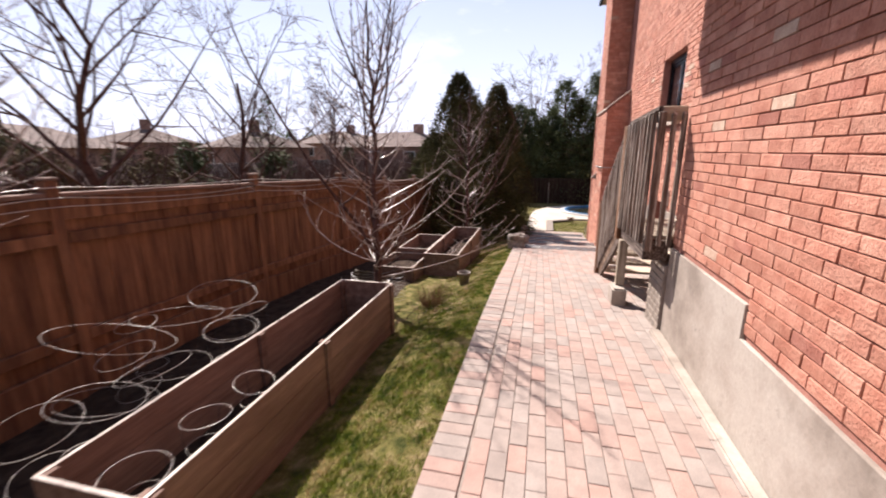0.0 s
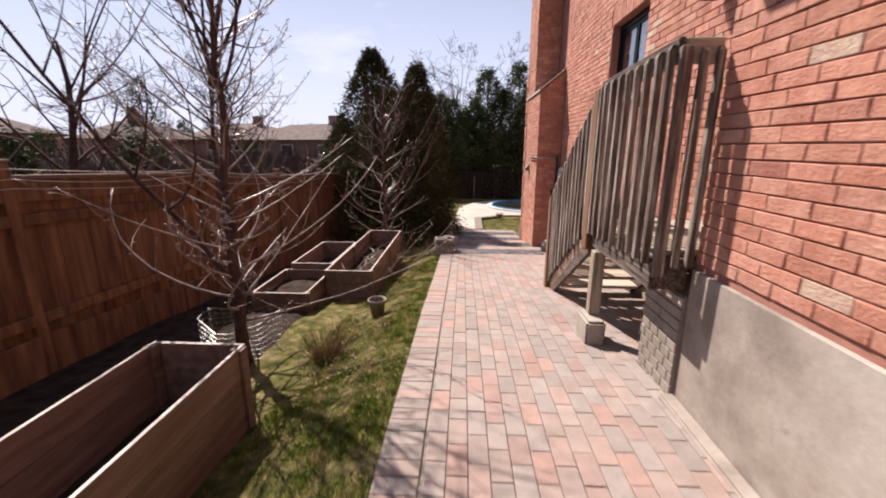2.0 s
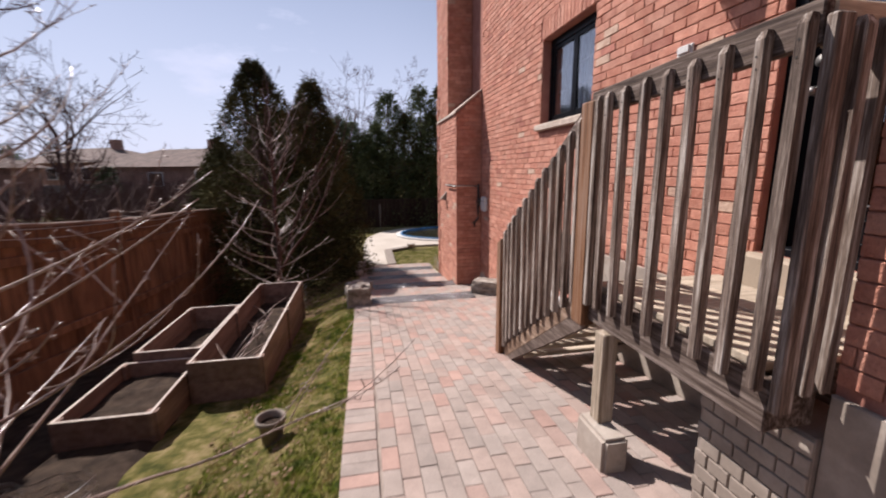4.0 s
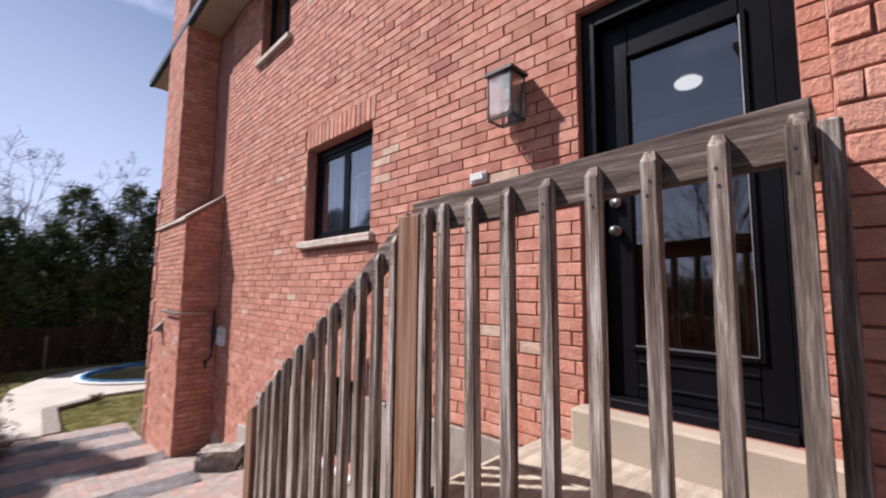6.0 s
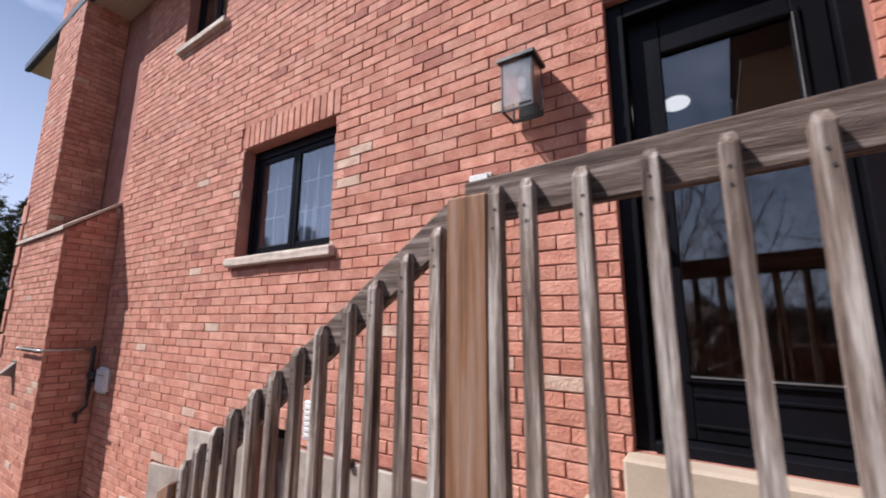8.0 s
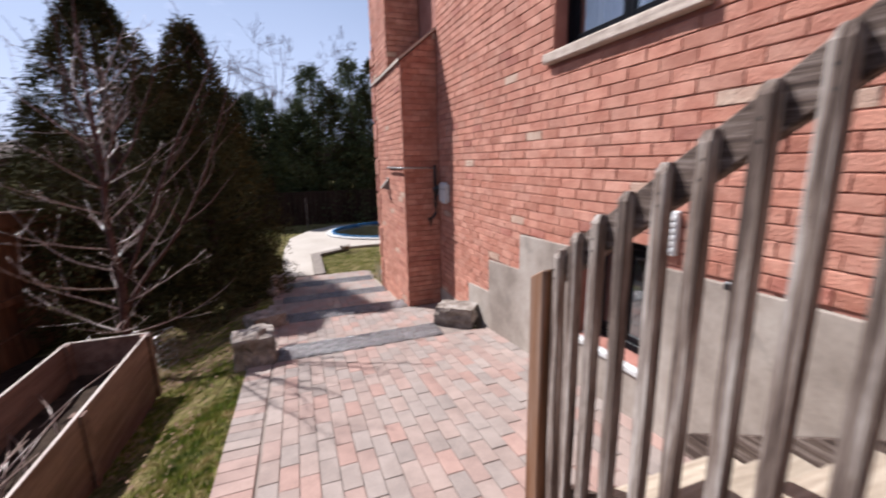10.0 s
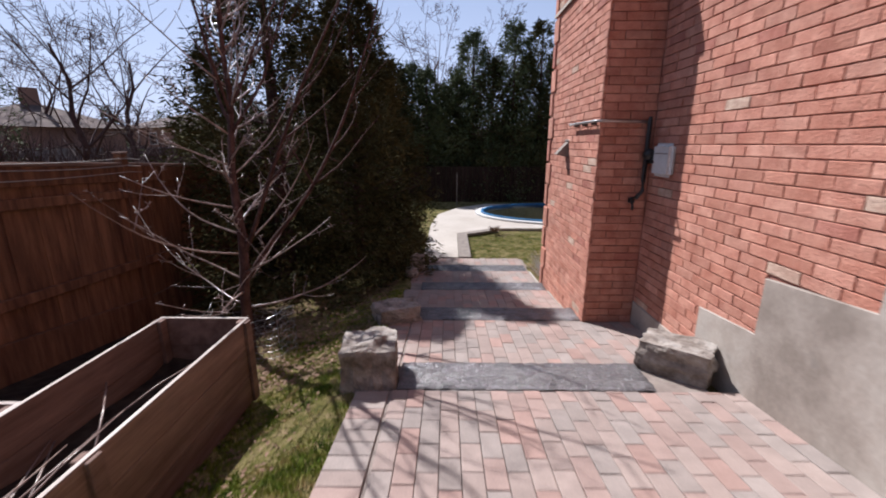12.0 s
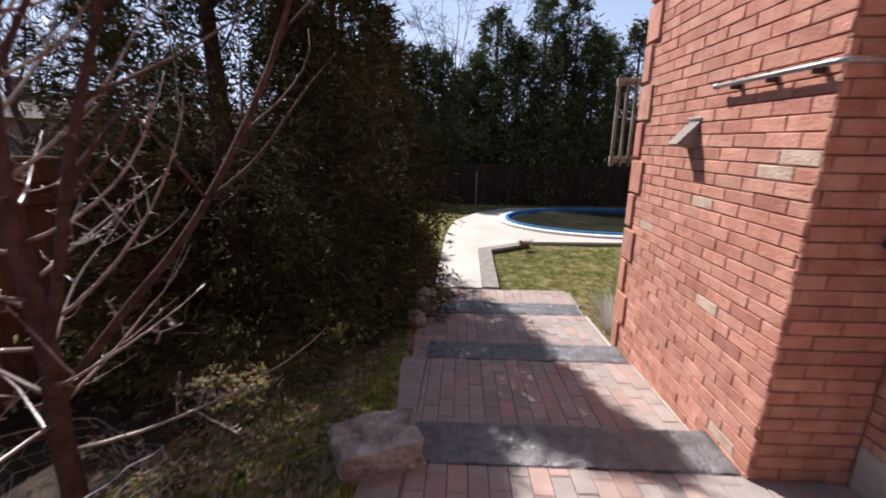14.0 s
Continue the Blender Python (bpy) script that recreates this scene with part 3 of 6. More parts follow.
def curtain(hole):
    """A gathered sheer hanging a little behind the panes."""
    y0, y1, z0, z1 = hole
    t = thing("curtain", "thin grey-blue sheer curtain gathered behind the window", "curtain", at=(W2 + 0.32, y0 - 0.1, z1 + 0.04))
    vs, fs = [], []
    n = 90
    for k in range(n + 1):
        y = (y1 - y0 + 0.2) * k / n
        x = 0.022 * math.sin(y * 47 + 1.3 * math.sin(y * 9))
        vs += [(x, y, 0), (x * 1.4, y, -(z1 - z0) - 0.12)]
    for k in range(n):
        fs.append((2 * k, 2 * k + 1, 2 * k + 3, 2 * k + 2))
    raw("sheer", vs, fs, M_sheer, t, smooth=True)
    vs, fs = tube([(0, -0.05, 0.012), (0, y1 - y0 + 0.25, 0.012)], [0.01, 0.01], 8)
    raw("rod", vs, fs, M_blackmetal, t, "thin dark rod", smooth=True)
    return t


curtain(WIN)
curtain(UPWIN)


def door():
    y0, y1, z0, z1 = DOOR
    d = thing("door_1", "black painted steel entry door with a tall glass pane", "door", at=(W2, y0, z0), kind="structure")
    W, H = y1 - y0, z1 - z0

    def P(nm, lo, hi, mat=M_black, bev=0.004, lab="", parent=d):
        return part(nm, box(lo, hi, bev), mat, parent, lab)

    X = 0.05
    P("door_frame", (X, 0, 0), (X + 0.16, 0.075, H))
    P("door_frame", (X, W - 0.075, 0), (X + 0.16, W, H))
    P("door_frame", (X, 0.076, H - 0.09), (X + 0.16, W - 0.076, H))
    P("threshold", (X - 0.03, 0.076, 0), (X + 0.16, W - 0.076, 0.045))
    a, b, c, e = 0.08, W - 0.08, 0.05, H - 0.095
    ga, gb, gc, ge = 0.19, W - 0.22, 0.30, 1.78
    X = 0.12
    for lo, hi in (((X, a, c), (X + 0.045, ga, e)), ((X, gb, c), (X + 0.045, b, e)), ((X, ga + 0.001, c), (X + 0.045, gb - 0.001, gc)), ((X, ga + 0.001, ge), (X + 0.045, gb - 0.001, e))):
        P("door_leaf", lo, hi)
    g = 0.025
    for lo, hi in (((X - 0.014, ga - g, gc - g), (X - 0.001, ga, ge + g)), ((X - 0.014, gb, gc - g), (X - 0.001, gb + g, ge + g)),
                   ((X - 0.014, ga + 0.001, gc - g), (X - 0.001, gb - 0.001, gc)), ((X - 0.014, ga + 0.001, ge), (X - 0.001, gb - 0.001, ge + g))):
        P("glass_stop", lo, hi, M_black)
    P("steel_bead", (X - 0.018, ga - 0.002, gc - 0.004), (X - 0.0145, gb + 0.002, gc + 0.002), M_steel, 0, "bright bead")
    P("steel_bead", (X - 0.018, ga - 0.003, gc + 0.003), (X - 0.0145, ga + 0.001, ge), M_steel, 0, "bright bead")
    P("door_glass", (X + 0.015, ga - 0.003, gc - 0.003), (X + 0.022, gb + 0.003, ge + 0.003), M_clear, 0)
    for lo, hi in (((X - 0.008, ga, 0.10), (X - 0.001, gb, 0.115)), ((X - 0.008, ga, 0.215), (X - 0.001, gb, 0.23))):
        P("moulding", lo, hi)
    bm = bmesh.new()
    bmesh.ops.create_uvsphere(bm, u_segments=14, v_segments=10, radius=0.024, matrix=Matrix.Translation((X - 0.055, b - 0.065, 0.87)))
    bmesh.ops.create_cone(bm, cap_ends=True, segments=14, radius1=0.026, radius2=0.022, depth=0.03, matrix=Matrix.Translation((X - 0.015, b - 0.065, 0.87)) @ pose(0, 0, 0, 0, 90, 0))
    bmesh.ops.create_cone(bm, cap_ends=True, segments=8, radius1=0.012, radius2=0.012, depth=0.05, matrix=Matrix.Translation((X - 0.03, b - 0.065, 0.87)) @ pose(0, 0, 0, 0, 90, 0))
    part("door_handle", bm, M_brushed, d, "brushed steel knob", smooth=True)
    bm = bmesh.new()
    bmesh.ops.create_cone(bm, cap_ends=True, segments=16, radius1=0.03, radius2=0.026, depth=0.03, matrix=Matrix.Translation((X - 0.015, b - 0.065, 1.02)) @ pose(0, 0, 0, 0, 90, 0))
    part("deadbolt", bm, M_brushed, d, "brushed steel deadbolt", smooth=True)
    return d


door()
# plain hall box behind the door glass; its near-black colour is painted gloom
part("hall_wall", box((W2 + 1.9, 3.5, 0.8), (W2 + 1.95, 6.0, 3.2)), M_gloom_screw, None, "hall wall, room gloom in its near-black colour", "structure")
part("hall_wall", box((W2 + 0.26, 3.45, 0.8), (W2 + 1.95, 3.497, 3.2)), M_gloom_screw, None, "hall wall, room gloom in its near-black colour", "structure")
part("hall_wall", box((W2 + 0.26, 6.003, 0.8), (W2 + 1.95, 6.05, 3.2)), M_gloom_screw, None, "hall wall, room gloom in its near-black colour", "structure")
part("hall_ceiling", box((W2 + 0.26, 3.45, 3.203), (W2 + 1.95, 6.05, 3.25)), M_gloom_screw, None, "hall ceiling, room gloom in its near-black colour", "structure")
part("hall_floor", box((W2 + 0.26, 3.45, 0.75), (W2 + 1.95, 6.05, 0.797)), M_gloom_screw, None, "hall floor, room gloom in its near-black colour", "structure")
part("door_sill", box((W2 - 0.10, CORNER + 0.003, 0.885), (W2 + 0.2, DOOR[1] + 0.03, DOOR[2] - 0.003), 0.012), M_stepstone, None, "smooth pale concrete door step", "structure")

# ---- deck, stairs and railing ----
RX = 0.719
D0, D1, DZ = 3.93, 5.07, 0.90
S1, SZ = 6.55, -0.225


def deck():
    d = thing("deck", "small weathered wooden landing deck beside the door", "deck", at=(0, 0, 0))
    n = 6
    w = (W2 - 0.03 - 0.78) / n
    for i in range(n):
        x = 0.78 + i * w
        part("deck_board", box((x + 0.003, D0 + 0.06, DZ - 0.035), (x + w - 0.003, D1, DZ - 0.002 * (i % 3)), 0.004), M_wood_x, d)
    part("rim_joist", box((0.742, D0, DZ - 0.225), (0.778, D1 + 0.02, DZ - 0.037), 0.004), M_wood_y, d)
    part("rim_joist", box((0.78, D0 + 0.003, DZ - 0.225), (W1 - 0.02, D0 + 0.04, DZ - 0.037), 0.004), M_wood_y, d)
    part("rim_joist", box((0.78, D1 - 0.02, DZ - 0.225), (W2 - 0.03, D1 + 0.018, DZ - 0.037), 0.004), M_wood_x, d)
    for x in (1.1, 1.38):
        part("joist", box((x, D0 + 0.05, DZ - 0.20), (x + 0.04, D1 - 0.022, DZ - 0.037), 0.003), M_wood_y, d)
    part("support_post", box((0.70, 4.80, 0.14), (0.79, 4.89, DZ - 0.226), 0.006), M_post_pale, d, "pale weathered square post")
    return d


deck()
b = box((0.645, 4.65, pz(4.75) - 0.02), (0.80, 4.94, 0.139), 0.02, seg=2)
foot_block = tagged(part("concrete_footing", b, M_concrete), "rough grey concrete block under the deck post", "concrete block")


def stairs():
    s = thing("stairs", "open wooden stairs going down from the deck", "stairs")
    n = 6
    rise = (DZ - SZ) / n
    run = (S1 - D1) / n
    for i in range(1, n):
        z = DZ - i * rise
        y = D1 + (i - 1) * run + 0.03
        part("tread", box((0.78, y, z - 0.038), (W2 - 0.05, y + run + 0.03, z), 0.006), M_wood_x, s)
    for x in (0.742, W2 - 0.045):
        bm = bmesh.new()
        vs = []
        for xx in (x, x + 0.036):
            for y, z in ((D1 + 0.02, DZ - 0.30), (D1 + 0.02, DZ - 0.04), (S1, SZ + 0.14), (S1, SZ - 0.03), (S1 - 0.14, SZ - 0.03)):
                vs.append(bm.verts.new((xx, y, z)))
        bm.faces.new(vs[:5][::-1])
        bm.faces.new(vs[5:])
        for k in range(5):
            bm.faces.new((vs[k], vs[(k + 1) % 5], vs[5 + (k + 1) % 5], vs[5 + k]))
        bmesh.ops.recalc_face_normals(bm, faces=bm.faces[:])
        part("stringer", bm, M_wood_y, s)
    return s


stairs()


def slanted(y0, z0, y1, z1, x0, x1, depth, name, mat, parent):
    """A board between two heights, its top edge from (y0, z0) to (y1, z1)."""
    bm = bmesh.new()
    vs = [bm.verts.new(p) for x in (x0, x1) for p in ((x, y0, z0 - depth), (x, y0, z0), (x, y1, z1), (x, y1, z1 - depth))]
    for f in ((3, 2, 1, 0), (4, 5, 6, 7), (0, 1, 5, 4), (1, 2, 6, 5), (2, 3, 7, 6), (3, 0, 4, 7)):
        bm.faces.new([vs[i] for i in f])
    bmesh.ops.bevel(bm, geom=bm.edges[:], offset=0.005, segments=1, affect="EDGES")
    return part(name, bm, mat, parent)


def baluster_mesh(h, name="baluster"):
    """A square picket with a chamfered head, a slightly uneven shaft and its top at z = 0."""
    s = 0.019
    bm = bmesh.new()
    rings = [(-h, 0.9), (-h + 0.01, 1), (-h * 0.7, 1.02), (-h * 0.35, 0.97), (-0.03, 1)]
    rows = []
    for z, k in rings:
        rows.append([bm.verts.new((a * s * k, c * s * k, z)) for a, c in ((-1, -1), (1, -1), (1, 1), (-1, 1))])
    rows.append([bm.verts.new((a, c, -0.001)) for a, c in ((-s * 0.2, -s * 0.55), (s, -s * 0.55), (s, s * 0.55), (-s * 0.2, s * 0.55))])
    for i in range(len(rows) - 1):
        for k in range(4):
            bm.faces.new((rows[i][k], rows[i][(k + 1) % 4], rows[i + 1][(k + 1) % 4], rows[i + 1][k]))
    bm.faces.new(rows[0][::-1])
    bm.faces.new(rows[-1])
    es = [e for e in bm.edges if abs(e.verts[0].co.z - e.verts[1].co.z) > 0.05]
    bmesh.ops.bevel(bm, geom=es, offset=0.004, segments=1, affect="EDGES")
    me = bpy.data.meshes.new(name)
    bm.to_mesh(me)
    bm.free()
    me.materials.append(M_wood)
    return me


def screw_mesh():
    bm = bmesh.new()
    bmesh.ops.create_cone(bm, cap_ends=True, segments=8, radius1=0.004, radius2=0.0035, depth=0.002, matrix=pose(0, 0, 0, 0, 90, 0))
    me = bpy.data.meshes.new("screw")
    bm.to_mesh(me)
    bm.free()
    me.materials.append(M_gloom_screw)
    return me


ME_SCREW = screw_mesh()


def railing():
    r = thing("railing", "weathered grey wooden railing with square balusters along the deck and stairs", "railing")
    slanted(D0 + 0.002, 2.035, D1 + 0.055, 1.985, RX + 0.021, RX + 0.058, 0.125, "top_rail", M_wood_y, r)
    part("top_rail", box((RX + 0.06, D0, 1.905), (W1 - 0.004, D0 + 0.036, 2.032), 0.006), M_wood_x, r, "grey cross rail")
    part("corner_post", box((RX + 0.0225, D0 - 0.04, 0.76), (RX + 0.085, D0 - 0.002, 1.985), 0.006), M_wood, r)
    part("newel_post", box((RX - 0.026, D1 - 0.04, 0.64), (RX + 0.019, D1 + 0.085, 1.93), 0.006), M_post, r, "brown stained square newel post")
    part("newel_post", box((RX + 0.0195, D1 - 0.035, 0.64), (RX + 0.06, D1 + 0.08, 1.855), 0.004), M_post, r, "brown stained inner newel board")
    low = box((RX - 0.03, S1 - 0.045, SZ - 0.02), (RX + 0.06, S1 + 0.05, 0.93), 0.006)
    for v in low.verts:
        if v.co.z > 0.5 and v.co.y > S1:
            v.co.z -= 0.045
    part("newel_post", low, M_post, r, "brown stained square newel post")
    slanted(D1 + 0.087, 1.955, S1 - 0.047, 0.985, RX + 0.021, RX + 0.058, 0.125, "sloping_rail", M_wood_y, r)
    slanted(D1 + 0.087, 0.81, S1 - 0.047, -0.13, RX + 0.021, RX + 0.056, 0.13, "sloping_bottom_rail", M_tan, r)
    rng = random.Random(5)
    full, short = baluster_mesh(1.17), baluster_mesh(1.13, "stair_baluster")

    def put(me, y, z, x=RX, rz=0.0, screws=True):
        b = new("baluster", me)
        b.parent = r
        b.matrix_basis = pose(x, y, z, rng.uniform(-0.35, 0.35), rng.uniform(-0.35, 0.35), rz)
        if screws:
            for dz in (-0.075, -0.115):
                k = new("screw", ME_SCREW)
                k.parent = b
                k.location = (-0.0195, rng.uniform(-0.005, 0.005), dz + rng.uniform(-0.006, 0.006))

    for y in (3.955, 4.085, 4.225, 4.366, 4.505, 4.645, 4.792, 4.927, 5.014):
        put(full, y, 1.998 - 0.045 * (y - 3.955) + rng.uniform(-0.006, 0.004))
    for x in (0.865, 0.945):
        put(full, D0 - 0.02, 1.985, x=x, rz=90, screws=False)
    for y, z in zip((6.446, 6.351, 6.245, 6.135, 6.01, 5.896, 5.775, 5.662, 5.537, 5.428, 5.31, 5.198), (1.013, 1.092, 1.169, 1.25, 1.333, 1.407, 1.494, 1.568, 1.64, 1.71, 1.784, 1.85)):
        put(short, y, z + 0.01)
    return r


railing()


# ---- raised beds ----
def raised_bed(name, x0, x1, y0, y1, top, bottom, label, soil, mids=(), plank=0.022):
    b = thing(name, label, "raised garden bed", "raised beds beside the fence", at=((x0 + x1) / 2, (y0 + y1) / 2, bottom))
    c = Vector(b.location)
    h = top - bottom

    def P(nm, lo, hi, bev=0.003, mat=M_bed, lab="", sub=None):
        return part(nm, box(tuple(Vector(lo) - c), tuple(Vector(hi) - c), bev), mat, sub or b, lab)

    nb = 3 if h > 0.42 else 2
    for k in range(nb):
        za, zb = bottom + h * k / nb + 0.0015, bottom + h * (k + 1) / nb - 0.0015
        P("side_board", (x0, y0, za), (x0 + plank, y1, zb))
        P("side_board", (x1 - plank, y0, za), (x1, y1, zb))
        P("end_board", (x0 + plank + 0.001, y0, za), (x1 - plank - 0.001, y0 + plank, zb))
        P("end_board", (x0 + plank + 0.001, y1 - plank, za), (x1 - plank - 0.001, y1, zb))
    for y in (y0 + 0.02, y1 - 0.09, *mids):
        for x, s in ((x0, -1), (x1, 1)):
            P("batten", (x - (0.022 if s < 0 else -0.001), y, bottom), (x + (0.022 if s > 0 else -0.001), y + 0.07, top - 0.004))
            P("inner_batten", (x + (plank + 0.001 if s < 0 else -plank - 0.03), y, bottom), (x + (plank + 0.03 if s < 0 else -plank - 0.001), y + 0.06, top + 0.002))
    # thin strips paint the sunlit brightness along the board tops
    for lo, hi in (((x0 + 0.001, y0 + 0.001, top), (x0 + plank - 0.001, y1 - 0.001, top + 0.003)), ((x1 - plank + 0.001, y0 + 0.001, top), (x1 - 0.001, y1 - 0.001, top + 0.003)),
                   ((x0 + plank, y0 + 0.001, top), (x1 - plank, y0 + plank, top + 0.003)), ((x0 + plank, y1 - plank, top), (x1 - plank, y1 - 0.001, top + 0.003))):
        P("bleached_rim", lo, hi, 0.001, M_sunlit_rim, "thin pale strip, sunlight painted along the top edge")
    vs, fs = [], []
    nx, ny = 8, 40
    for j in range(ny + 1):
        for i in range(nx + 1):
            x = x0 + plank + 0.003 + (x1 - x0 - 2 * plank - 0.006) * i / nx
            y = y0 + plank + 0.003 + (y1 - y0 - 2 * plank - 0.006) * j / ny
            vs.append((x - c.x, y - c.y, soil - c.z + 0.03 * noise.noise(Vector((x * 5, y * 5, 1)))))
    for j in range(ny):
        for i in range(nx):
            a = j * (nx + 1) + i
            fs.append((a, a + 1, a + nx + 2, a + nx + 1))
    raw("soil", vs, fs, M_soil, b, "dark bare soil", smooth=True)
    return b


raised_bed("raised_bed", -2.31, -1.715, 0.97, 3.90, 0.268, -0.30, "long empty cedar raised bed with thin board sides", -0.16, mids=(2.44,))
raised_bed("raised_bed", -2.15, -1.54, 6.66, 9.34, -0.10, -0.70, "long cedar raised bed with dry stalks lying in it", -0.42, mids=(8.0,))
raised_bed("raised_bed", -2.76, -2.175, 7.05, 8.4, -0.12, -0.66, "shorter cedar raised bed behind the long one", -0.40)
raised_bed("raised_bed", -2.84, -2.175, 6.05, 7.02, -0.2, -0.60, "low cedar raised bed filled with soil", -0.33)


# ---- fence ----
def fence():
    x = -3.77
    f = thing("fence", "tall brown wooden board fence with a top rail", "fence")
    posts = [-0.05, 2.22, 4.49, 6.76, 9.03, 11.3, 13.6, 15.9]
    rng = random.Random(8)

    def top(y):
        return float(np.interp(y, [-1, 2.1, 4.49, 6.76, 9.5, 11.5, 16], [1.42, 1.36, 1.27, 1.16, 0.93, 0.86, 0.6]))

    def foot(y):
        return gz(x, y) - 0.05

    for y in posts:
        p = part("fence_post", box((x - 0.045, y - 0.045, foot(y)), (x + 0.045, y + 0.045, top(y) + 0.09), 0.006), M_fence, f)
        part("post_cap", box((x - 0.052, y - 0.052, top(y) + 0.091), (x + 0.052, y + 0.052, top(y) + 0.115), 0.006), M_bed, p)
    for a, b2 in zip(posts, posts[1:]):
        y0, y1 = a + 0.047, b2 - 0.047
        for dz, h, xa, xb, nm in ((0.0, 0.035, -0.05, 0.05, "cap_board"), (-0.037, 0.17, 0.012, 0.036, "upper_board"), (-0.30, 0.09, 0.012, 0.05, "rail"), (-1.1, 0.09, 0.012, 0.05, "rail")):
            slanted(y0, top(y0) + dz - (0 if nm == "cap_board" else 0), y1, top(y1) + dz, x + xa, x + xb, h, nm, M_bed if nm == "cap_board" else M_fence, f)
        slanted(y0, foot(y0) + 0.42, y1, foot(y1) + 0.42, x + 0.012, x + 0.055, 0.4, "kick_board", M_fence, f)
        n = 15
        w = (y1 - y0) / n
        for i in range(n):
            yy = y0 + i * w
            t = top(yy + w / 2) - 0.037
            part("fence_board", box((x - 0.012 - 0.006 * (i % 2), yy + 0.002, foot(yy) + 0.03), (x + 0.004 - 0.006 * (i % 2), yy + w - 0.002, t + rng.uniform(-0.004, 0)), 0), M_fence, f)
    for dx, dz, r in ((0.06, 0.045, 0.005), (0.062, -0.03, 0.0045), (0.064, -0.10, 0.004)):
        pts = []
        for k in range(61):
            y = -0.5 + k * 0.2
            u = ((y + 0.05) / 2.27) % 1.0
            pts.append((x + dx, y, top(y) + dz - 0.16 * u * (1 - u) * (1 + 0.4 * math.sin(k * 0.13 + dz * 40))))
        vs, fs = tube(pts, [r] * len(pts), 5)
        raw("cable", vs, fs, M_wire, f, "pale slack cable", smooth=True)
    return f


fence()


# ---- trees ----
def grow(rng, start, direction, length, radius, depth, out, curve=0.12, up=0.05, kids=(3, 5), ratio=0.55, seg=6, spread=0.9, min_r=0.0018):
    """Adds one limb and its side shoots to out[depth class]."""
    d = Vector(direction).normalized()
    p = Vector(start)
    pts, rad = [p.copy()], [radius]
    dirs = []
    for i in range(seg):
        d = (d + Vector((rng.gauss(0, curve), rng.gauss(0, curve), rng.gauss(0, curve) + up))).normalized()
        p = p + d * (length / seg)
        pts.append(p.copy())
        dirs.append(d.copy())
        rad.append(max(min_r, radius * (1 - 0.82 * (i + 1) / seg)))
    out[0 if depth >= 2 else 1].append((pts, rad))
    if depth <= 0:
        return
    for k in range(rng.randint(*kids)):
        t = rng.uniform(0.25, 0.97)
        i = min(seg - 1, int(t * seg))
        side = Vector((rng.gauss(0, 1), rng.gauss(0, 1), rng.gauss(0, 0.6)))
        side = (side - dirs[i] * side.dot(dirs[i])).normalized()
        nd = (dirs[i] * (1 - 0.45 * spread) + side * spread).normalized()
        q = pts[i] + (pts[i + 1] - pts[i]) * (t * seg - i)
        grow(rng, q, nd, length * ratio * rng.uniform(0.6, 1.15) * (1.1 - 0.4 * t), max(min_r, rad[i] * 0.62), depth - 1, out, curve, up, kids, ratio, seg, spread, min_r)


def limbs_to_mesh(limbs, sides):
    vs, fs = [], []
    for pts, rad in limbs:
        tube(pts, rad, sides, vs, fs)
    return vs, fs


def shoot(rng, p, d, length, radius, out, bend, curl, twigs, seg=9):
    """A slender limb that sets off along d and curls upward, with spurs and side twigs."""
    d, p = Vector(d).normalized(), Vector(p)
    pts, rad = [p.copy()], [radius]
    side = Vector((rng.gauss(0, 1), rng.gauss(0, 1), 0)) * bend
    for i in range(seg):
        d = (d + Vector((rng.gauss(0, 0.07), rng.gauss(0, 0.07), curl)) + side * 0.05).normalized()
        p = p + d * (length / seg)
        pts.append(p.copy())
        rad.append(max(0.0019, radius * (1 - 0.78 * (i + 1) / seg)))
        for _ in range(rng.randint(0, 2)):
            v = Vector((rng.gauss(0, 1), rng.gauss(0, 1), rng.gauss(0.3, 0.6))).normalized()
            q = p - d * rng.random() * length / seg
            out.append(([q, q + v * rng.uniform(0.012, 0.04)], [0.0027, 0.002]))
    out.append((pts, rad))
    for _ in range(twigs):
        t = rng.uniform(0.2, 0.92) * seg
        i = min(seg - 1, int(t))
        v = Vector((rng.gauss(0, 1), rng.gauss(0, 1), rng.uniform(-0.35, 0.7))).normalized()
        shoot(rng, pts[i].lerp(pts[i + 1], t - i), (pts[i + 1] - pts[i]).normalized() * 0.55 + v * 0.8, length * rng.uniform(0.16, 0.42), max(0.0022, rad[i] * 0.55), out, 1.0, curl * 1.2, 1 if rng.random() < 0.35 and twigs > 1 else 0, 6)


